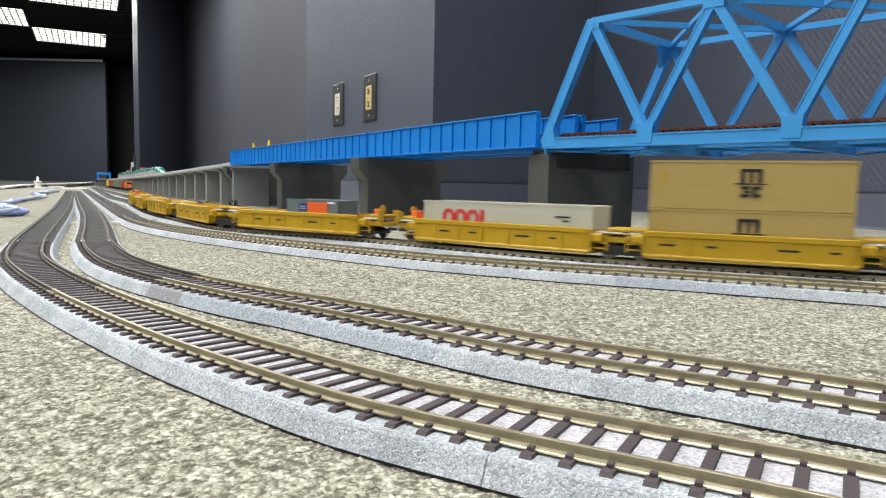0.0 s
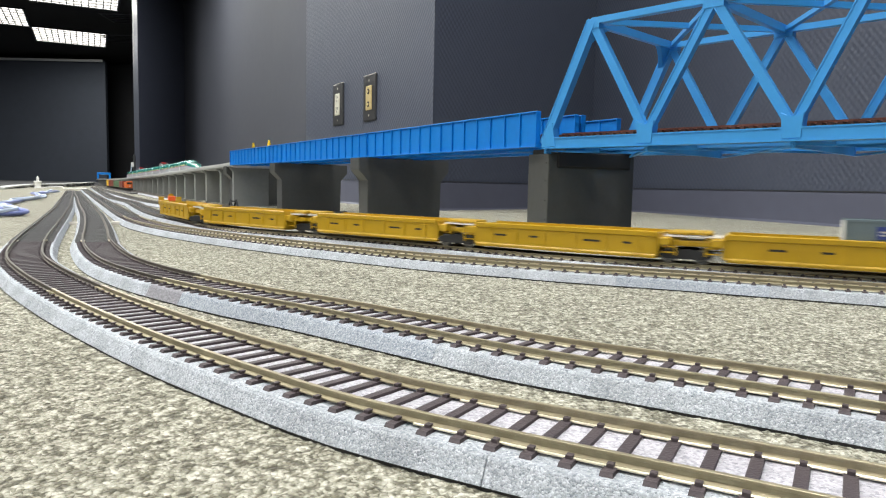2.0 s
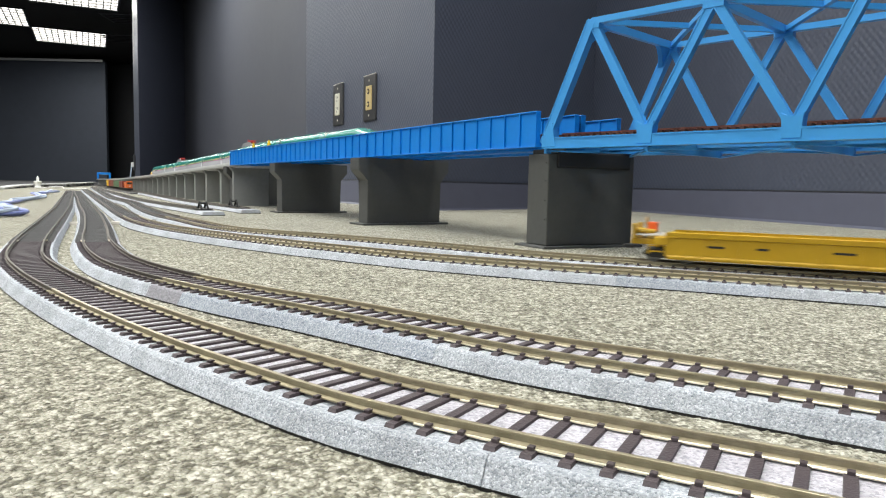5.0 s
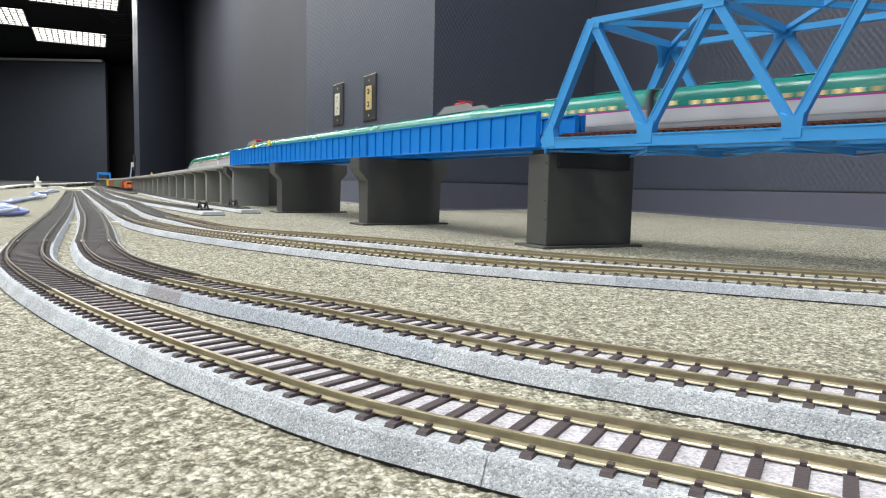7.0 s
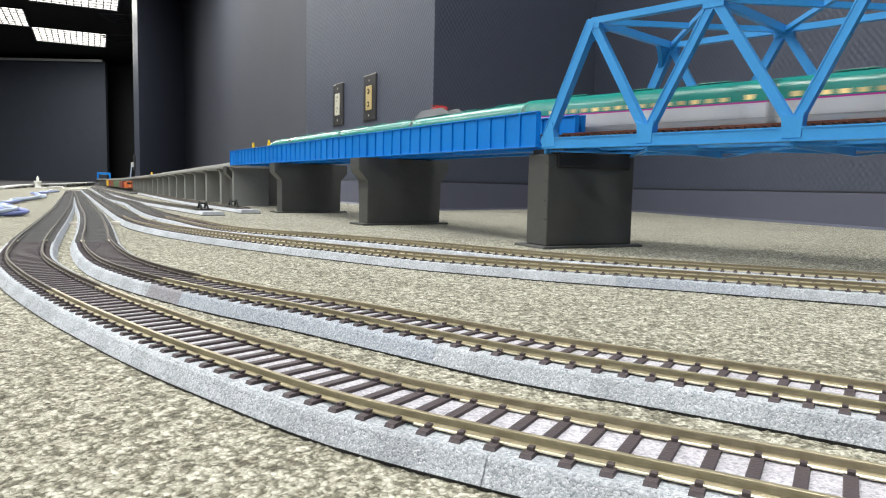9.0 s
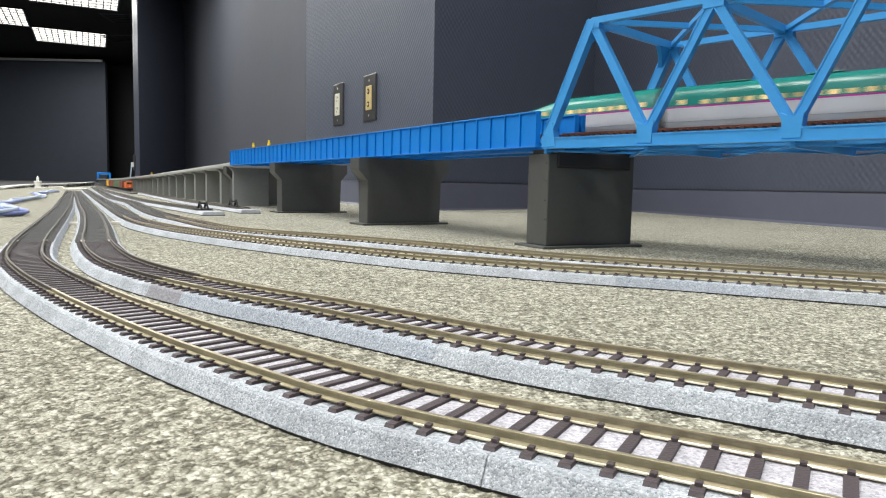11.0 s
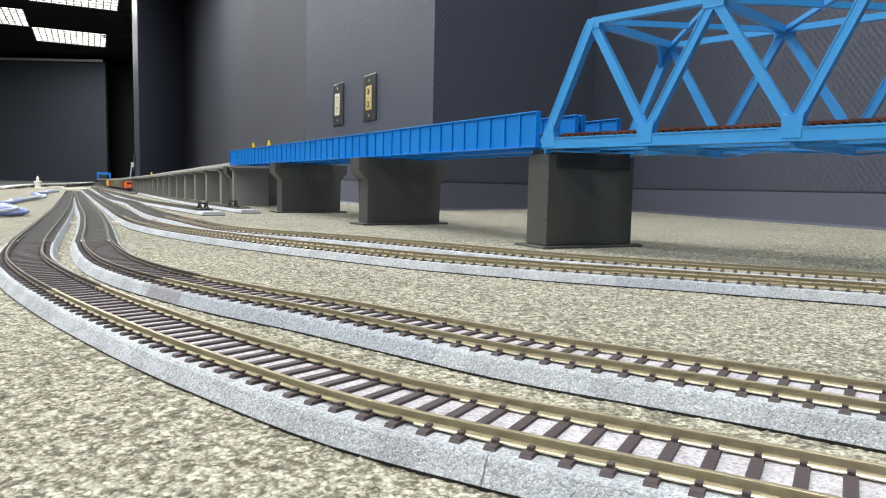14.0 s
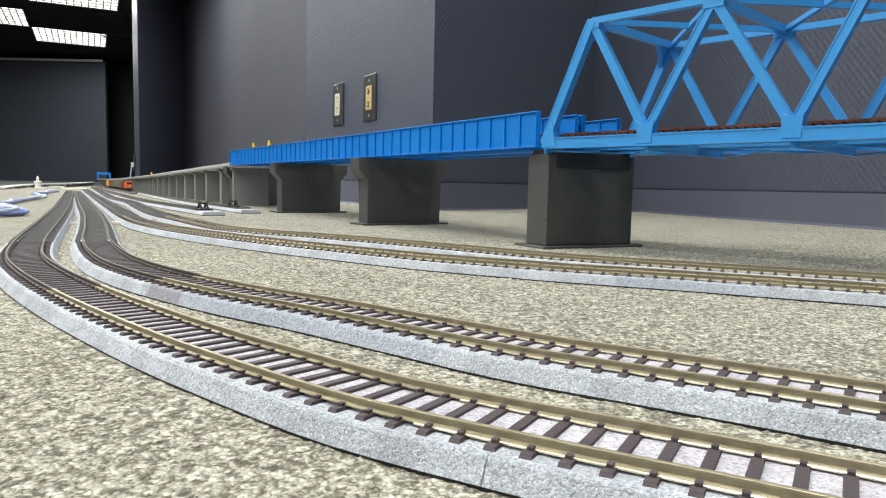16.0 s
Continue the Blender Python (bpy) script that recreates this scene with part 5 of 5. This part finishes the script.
def nose_car():
    """Leading car, nose to +x."""
    t = empty("train_car", label="leading high-speed train car with a long pointed green nose", category="train car", group="high-speed train")
    h = CAR_L / 2
    nose = 0.165
    st = [(-h + 0.003, 1), (-h / 2, 1)] + [(h + 0.012 - nose * u, u) for u in (1.0, 0.93, 0.86, 0.79, 0.72, 0.65, 0.58, 0.51, 0.44, 0.36, 0.28, 0.2, 0.13, 0.07, 0.03, 0.004)]
    shell(t, st)
    windows(t, [-0.098 + 0.014 * i for i in range(6)], 0.0085, 0.0044, 0.0272)
    windows(t, [0.012, -0.122], 0.0085, 0.0046, 0.0278)
    bm = bmesh.new()
    r = []
    for u in (0.62, 0.55, 0.48):
        pts = ring_rows(u)
        x = h + 0.012 - nose * u
        r.append([bm.verts.new((x, s * y * 1.01, z + 0.0006)) for s, (y, z) in ((-1, pts[7]), (-1, pts[8]), (1, pts[8]), (1, pts[7]))])
    for a, b in zip(r, r[1:]):
        for i in range(3):
            bm.faces.new((a[i], a[i + 1], b[i + 1], b[i]))
    part("windscreen", bm, WINDOW_DARK, t, "dark cab windscreen")
    for s in (-1, 1):
        u = 0.40
        pts = ring_rows(u)
        part("headlight", box(h + 0.012 - nose * u - 0.005, h + 0.012 - nose * u + 0.005, s * pts[6][0] - 0.0015, s * pts[6][0] + 0.0015, pts[6][1] - 0.0006, pts[6][1] + 0.0008, bev=0.0004), WHITE, t, "white headlight strip")
    part("skirt_line", box(-h + 0.004, 0.0, -0.02010, 0.02010, 0.0108, 0.0111), TRAIN_GREY, t)
    for x in (-0.100, 0.060):
        bogie(t, x)
    part("gangway", box(-h + 0.0002, -h + 0.003, -0.0125, 0.0125, 0.008, 0.046, bev=0.001), BLACK, t, "dark gangway bellows")
    return t


N_CARS = 10
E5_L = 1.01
E5_CARS = []
plain, panto = None, None
for i in range(N_CARS):
    if i == 0:
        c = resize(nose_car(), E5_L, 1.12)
    elif i == N_CARS - 1:
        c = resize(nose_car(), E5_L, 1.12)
        c["label"] = "trailing high-speed train car with a long pointed green nose"
    elif i in (3, 6):
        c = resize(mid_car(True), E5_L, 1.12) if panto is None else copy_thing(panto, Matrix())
        panto = panto or c
    else:
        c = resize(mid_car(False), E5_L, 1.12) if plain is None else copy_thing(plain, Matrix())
        plain = plain or c
    E5_CARS.append(c)

# ---- wall plates ----
W1D = (Vector((*W540, 0)) - Vector((*C1, 0))).normalized()
W1N = Vector((-W1D.y, W1D.x, 0))
W1M = Matrix((W1D * -1, Vector((0, 0, 1)), W1N)).transposed().to_4x4()


def wall_plate(x, y, z, coax):
    t = empty("wall_plate", label="dark steel wall plate with two yellowed round jacks" if coax else "dark steel wall plate with an ivory duplex outlet", category="wall plate")
    t.matrix_basis = Matrix.Translation((x, y, z)) @ W1M
    part("cover", box(-0.047, 0.047, -0.068, 0.068, -0.001, 0.006, bev=0.0025), PLATE, t)
    # Pale strip painted as the glint along the cover's top edge.
    part("edge_glint", box(-0.0455, 0.0455, 0.0680, 0.0692, 0.0, 0.0058, bev=0.0004), GRATE, t, "pale strip for the glint on the top edge")
    dev = part("device", box(-0.0215, 0.0215, -0.036, 0.036, 0.004, 0.0085, bev=0.0015), OUTLET_Y if coax else OUTLET_W, t)
    for s in (-1, 1):
        if coax:
            part("jack", lathe([(0.0085, 0.008), (0.0085, 0.0098), (0.0055, 0.0098), (0.0050, 0.0088)], 20).copy() if False else lathe([(0.0085, 0.008), (0.0085, 0.0098), (0.0055, 0.0098)], 20), SLOT, dev).location = (0.0, 0.019 * s, 0)
            part("jack_pin", lathe([(0.0042, 0.009), (0.0042, 0.0112), (0.002, 0.0115)], 16), OUTLET_Y, dev).location = (0.001, 0.019 * s, 0)
        else:
            part("slot", box(-0.0075, -0.0055, 0.018 * s + 0.001, 0.018 * s + 0.010, 0.0082, 0.0088), SLOT, dev)
            part("slot", box(0.0055, 0.0075, 0.018 * s + 0.001, 0.018 * s + 0.010, 0.0082, 0.0088), SLOT, dev)
            part("ground_hole", lathe([(0.0026, 0.0082), (0.0026, 0.0088)], 12), SLOT, dev).location = (0, 0.018 * s - 0.006, 0)
        part("screw", lathe([(0.003, 0.0055), (0.003, 0.0068), (0.0018, 0.0073)], 12), GRATE, t).location = (0, 0.052 * s, 0)
    return t


wall_plate(-0.3581, 2.3653, 0.3271, False)
wall_plate(-0.2269, 2.1265, 0.3223, True)

# ---- two pale sidings that end in bumpers, and the standing goods train ----
S_A = Path([(-2.442, 4.858), (-1.894, 3.839), (-1.395, 2.927), (-1.057, 2.310), (-0.805, 1.861), (-0.618, 1.566), (-0.498, 1.385), (-0.419, 1.267)])
S_B = Path([(-2.292, 4.858), (-1.694, 3.732), (-1.196, 2.820), (-0.869, 2.210), (-0.658, 1.830), (-0.476, 1.538), (-0.384, 1.385)])
S_C = Path([(-3.189, 6.373), (-2.279, 4.719), (-1.774, 3.812), (-1.476, 3.274), (-1.336, 3.021)])
for sp, lab in ((S_A, "pale siding track that ends on carpet"), (S_B, "second pale siding track that ends on carpet"), (S_C, "far track under the standing goods train")):
    t = track(sp, lab, [(0, sp.length, WHITE_BED if sp is not S_C else BED_DARK)], 9, 10, sp.length - 0.05)


def bumper(path, s):
    t = empty("track_bumper", label="black plastic track bumper at the end of a siding", category="track bumper", group="track bumpers")
    t.matrix_basis = path.frame_at(s)
    part("base_plate", box(-0.022, 0.022, -0.013, 0.013, TIE_TOP, TIE_TOP + 0.002), BLACK, t)
    for y in (-0.0060, 0.0060):
        bm = bmesh.new()
        beam(bm, (-0.015, y, TIE_TOP), (0.004, y, 0.023), 0.003, 0.003, (0, 1, 0))
        beam(bm, (0.018, y, TIE_TOP), (0.002, y, 0.023), 0.003, 0.003, (0, 1, 0))
        part("bumper_leg", bm, BLACK, t)
    part("bumper_beam", box(-0.001, 0.005, -0.008, 0.008, 0.019, 0.022, bev=0.0008), BLACK, t)


bumper(S_A, S_A.length - 0.075)
bumper(S_B, S_B.length - 0.14)


def goods_car(path, s, length, height, body, loco):
    name = "model_locomotive" if loco else "boxcar"
    t = empty(name, label="small orange diesel locomotive standing at the head of its train" if loco else ("green boxcar in a standing goods train" if body is BOX_GREEN else "rust red boxcar in a standing goods train"), category="locomotive" if loco else "boxcar", group="standing goods train")
    t.matrix_basis = Matrix.Translation((0, 0, RAIL_TOP_Z)) @ path.frame_at(s, length * 0.4)
    h = length / 2 - 0.004
    part("frame_deck", box(-h, h, -0.014, 0.014, 0.009, 0.012), BLACK, t)
    if loco:
        part("hood", box(-h + 0.004, h - 0.030, -0.0095, 0.0095, 0.012, height - 0.006, bev=0.002), body, t)
        part("cab", box(h - 0.030, h - 0.012, -0.0140, 0.0140, 0.012, height, bev=0.002), body, t)
        part("nose_hood", box(h - 0.012, h - 0.001, -0.010, 0.010, 0.012, height * 0.62, bev=0.002), body, t)
        part("cab_window", box(h - 0.0122, h - 0.0116, -0.010, 0.010, height - 0.014, height - 0.006), WINDOW_DARK, t)
        part("headlight", box(h - 0.0012, h + 0.0002, -0.003, 0.003, height * 0.45, height * 0.45 + 0.004), WHITE, t)
        part("pilot", box(h - 0.001, h + 0.001, -0.014, 0.014, 0.002, 0.011), BLACK, t)
    else:
        part("box_body", box(-h, h, -0.0160, 0.0160, 0.012, height, bev=0.0012), body, t)
        part("roof", box(-h, h, -0.0165, 0.0165, height, height + 0.0014), TRAIN_GREY, t)
        for s_ in (-1, 1):
            part("sliding_door", box(-0.014, 0.014, s_ * 0.0163 - 0.0006, s_ * 0.0163 + 0.0006, 0.014, height - 0.003), body, t)
    for x in (-h + 0.022, h - 0.022):
        truck_parts(t, x)


s_l = S_C.near(-1.476, 3.274)
goods_car(S_C, s_l - 0.11, 0.22, 0.045, LOCO_ORANGE, True)
for i in range(6):
    goods_car(S_C, s_l - 0.22 - 0.105 - 0.205 * i, 0.205, 0.045 + 0.003 * (i % 2), BOX_GREEN if i in (1, 2) else (SIGNAL_YELLOW if i == 5 else BOX_RED), False)


# ---- small things on the carpet ----
def tie_plate(x, y, turn, dark):
    t = link("track_spacer", box(-0.0125, 0.0125, -0.004, 0.004, 0.0, 0.0042, bev=0.0006), BED_DARK if dark else GRATE)
    t.matrix_basis = pose(x, y, 0, 0, 0, turn)
    tagged(t, label="small dark plastic track spacer lying on carpet" if dark else "small pale plastic track spacer lying on carpet", category="track spacer", group="track spacers")


tie_plate(-0.490, 0.930, 3, False)
tie_plate(-0.445, 0.959, 3, False)
tie_plate(-0.419, 1.030, -8, True)


def garden_urn():
    t = empty("white_figurine", Matrix.Translation((-2.506, 4.301, 0)), label="small white plastic fountain figurine standing on carpet", category="figurine")
    part("bowl", lathe([(0.020, 0), (0.020, 0.006), (0.016, 0.010), (0.016, 0.024), (0.021, 0.036), (0.022, 0.040), (0.020, 0.043), (0.008, 0.045)], 24), WHITE, t, smooth=False)
    part("spout", lathe([(0.006, 0.044), (0.008, 0.049), (0.0085, 0.055), (0.005, 0.059), (0.006, 0.064), (0.004, 0.070), (0.001, 0.073)], 16), WHITE, t)


garden_urn()


def cable(name, pts, r, material, label):
    cu = bpy.data.curves.new(name, "CURVE")
    cu.dimensions, cu.bevel_depth, cu.bevel_resolution, cu.resolution_u = "3D", r, 3, 8
    sp = cu.splines.new("BEZIER")
    sp.bezier_points.add(len(pts) - 1)
    for b, p in zip(sp.bezier_points, pts):
        b.co = p
        b.handle_left_type = b.handle_right_type = "AUTO"
    cu.materials.append(material)
    return tagged(new(name, cu), label=label, category="cable")


rc = random.Random(4)
ends = [(-0.797, 1.158), (-0.688, 1.064), (-0.653, 1.097), (-0.698, 1.171), (-0.797, 1.298), (-0.897, 1.439), (-0.997, 1.654), (-1.096, 1.882), (-1.216, 2.150), (-1.356, 2.418), (-1.475, 2.633), (-1.615, 2.874), (-1.655, 3.022)]
for k in range(5):
    pts = []
    for i, (x, y) in enumerate(ends):
        w = 0.011 + 0.018 * (i in (7, 9, 10))
        pts.append((x - 0.03 + rc.uniform(-w, w), y + rc.uniform(-w, w) * 1.5, 0.0032 + 0.0016 * k * (1 + 0.6 * math.sin(i * 1.3 + k)) if i else 0.004))
    cable("power_cable", pts, 0.0029, CABLE_BLUE if k % 2 else CABLE_WHITE, "pale blue extension cable in a loose bundle on carpet" if k % 2 == 0 else "dark blue extension cable in a loose bundle on carpet")
cable("loose_cord", [(-2.292, 3.960, 0.006), (-2.213, 3.999, 0.015), (-2.113, 3.893, 0.006), (-2.013, 3.866, 0.01), (-1.924, 3.759, 0.005)], 0.0025, WHITE, "white cord tangled on carpet")


# ---- low far line, blue portal, small yellow figures ----
def low_viaduct():
    t = empty("viaduct", label="low pale grey viaduct far across the carpet", category="model viaduct")
    p = Path([(-3.508, 6.975, 0.035), (-2.821, 5.232, 0.028), (-2.681, 4.562, 0.022), (-2.452, 3.986, 0.018), (-2.253, 3.530, 0.01)], 0.02)
    part("deck_section", sweep(p, 0, p.length, 0.05, [(-0.026, -0.007), (0.026, -0.007), (0.026, 0), (-0.026, 0)]), VIADUCT, t)
    for i in range(int(p.length / 0.25)):
        q = p.at(0.1 + 0.25 * i)
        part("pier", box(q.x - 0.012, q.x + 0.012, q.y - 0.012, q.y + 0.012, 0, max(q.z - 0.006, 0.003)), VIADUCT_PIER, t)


low_viaduct()


def portal():
    s = VIA.near(-3.508, 7.200)
    t = empty("blue_portal", VIA.frame_at(s), label="bright blue plastic portal spanning the far viaduct", category="model portal")
    for y in (-0.055, 0.055):
        part("portal_leg", box(-0.012, 0.012, y - 0.009, y + 0.009, 0.003, 0.052, bev=0.002), BLUE, t)
    part("portal_beam", box(-0.013, 0.013, -0.064, 0.064, 0.052, 0.068, bev=0.003), BLUE, t)
    part("lining", box(-0.0125, 0.0125, -0.040, 0.040, 0.047, 0.0515), SKYBLUE, t, "paler lining of the opening")


portal()


def yellow_figure(p, h, label):
    t = empty("toy_figure", Matrix.Translation(p), label=label, category="toy figure", group="yellow toy figures")
    k = h / 0.012
    part("torso", lathe([(0.0030 * k, 0), (0.0036 * k, 0.002 * k), (0.0034 * k, 0.006 * k), (0.0022 * k, 0.0075 * k)], 12), SIGNAL_YELLOW, t)
    part("head", lathe([(0.0012 * k, 0.0070 * k), (0.0023 * k, 0.0085 * k), (0.0023 * k, 0.0105 * k), (0.0010 * k, 0.012 * k)], 12), SIGNAL_YELLOW, t)


for u in (0.165, 0.26):
    q = G1.lerp(G0, u)
    yellow_figure((q.x, q.y, 0.1408), 0.012, "tiny yellow toy figure on the blue girder")
q = VIA.frame_at(VIA.near(-1.714, 3.955)) @ Vector((0, -0.0558, 0.003))
fig = yellow_figure(q, 0.030, "yellow toy figure on the viaduct parapet")


# ---- power box and cord on the far pilaster ----
box_t = empty("wall_plate", Matrix.Translation((-3.967, 8.970, 0.285)) @ W1M, label="grey power box with a hanging white cord", category="wall plate")
part("cover", box(-0.04, 0.04, -0.10, 0.10, 0.0, 0.02, bev=0.004), PLATE, box_t)
part("plug", box(-0.03, 0.03, -0.06, 0.0, 0.02, 0.05, bev=0.006), WHITE, box_t)
cable("hanging_cable", [(-4.005, 8.951, 0.265), (-4.014, 8.946, 0.165), (-4.027, 8.939, 0.085), (-4.081, 8.911, 0.008), (-4.231, 8.832, 0.008)], 0.008, CABLE_WHITE, "pale cord that hangs from a power box to the floor")


def ceiling_vent(x, y, turn):
    t = empty("ceiling_vent", pose(x, y, CEIL, 0, 0, turn), label="dark slotted air vent in the ceiling", category="ceiling vent", group="ceiling vents")
    part("frame_ring", box(-0.32, 0.32, -0.32, 0.32, -0.012, -0.001, bev=0.003), BED_DARK, t)
    for i in range(5):
        part("slat", box(-0.28, 0.28, -0.25 + 0.12 * i, -0.20 + 0.12 * i, -0.022, -0.012), BLACK, t)


ceiling_vent(-4.98, 11.08, 5)
ceiling_vent(-5.74, 12.61, 5)

# ---- what moves ----
def ride(path, s, half, z, x=0.0, flip=False):
    a, b = path.at(s - half * 0.8), path.at(s + half * 0.8)
    d = (b - a).normalized()
    if flip:
        d = -d
    y = Vector((0, 0, 1)).cross(d).normalized()
    up = d.cross(y)
    p = (a + b) / 2 + up * z + d * x
    return Matrix.Translation(p) @ Matrix((d, y, up)).transposed().to_4x4()


E5_KEYS = [(0.0, 4.79), (1.0, 5.25), (2.0, 5.71), (3.0, 6.18), (4.0, 6.73), (4.2, 6.84), (5.2, 7.43), (6.3, 8.08), (7.5, 8.66), (8.0, 8.90), (9.0, 9.396), (11.4, 10.653), (16.0, 13.05)]


def e5_nose(t):
    """Place of the leading nose along the raised line, with soft changes of pace."""
    ts, ss = [k[0] for k in E5_KEYS], [k[1] for k in E5_KEYS]
    return float(np.mean([np.interp(min(max(t + d, 0), 16.0), ts, ss) for d in (-0.4, -0.2, 0.0, 0.2, 0.4)])) if 0.4 <= t <= 15.6 else float(np.interp(t, ts, ss))


def motions():
    for ob, s_mid, half, z, x in train_units:
        rows = []
        for i in range(65):
            t = i * 0.25
            rows.append((t, Matrix.Translation((0, 0, RAIL_TOP_Z)) @ ride(T_TRAIN, float(np.interp(s_mid + v_train * t, [p[0] for p in PACE], [p[1] for p in PACE])), half, z, x)))
        walk(ob, rows)
    for i, ob in enumerate(E5_CARS):
        rows = []
        for k in range(97):
            t = k / 6
            s = e5_nose(t) - E5_L * (0.012 + CAR_L * (i + 0.5))
            rows.append((t, ride(E5_PATH, s, E5_L * CAR_L * 0.44, 0.0, 0.0, i in (6, N_CARS - 1))))
        walk(ob, rows)


motions()
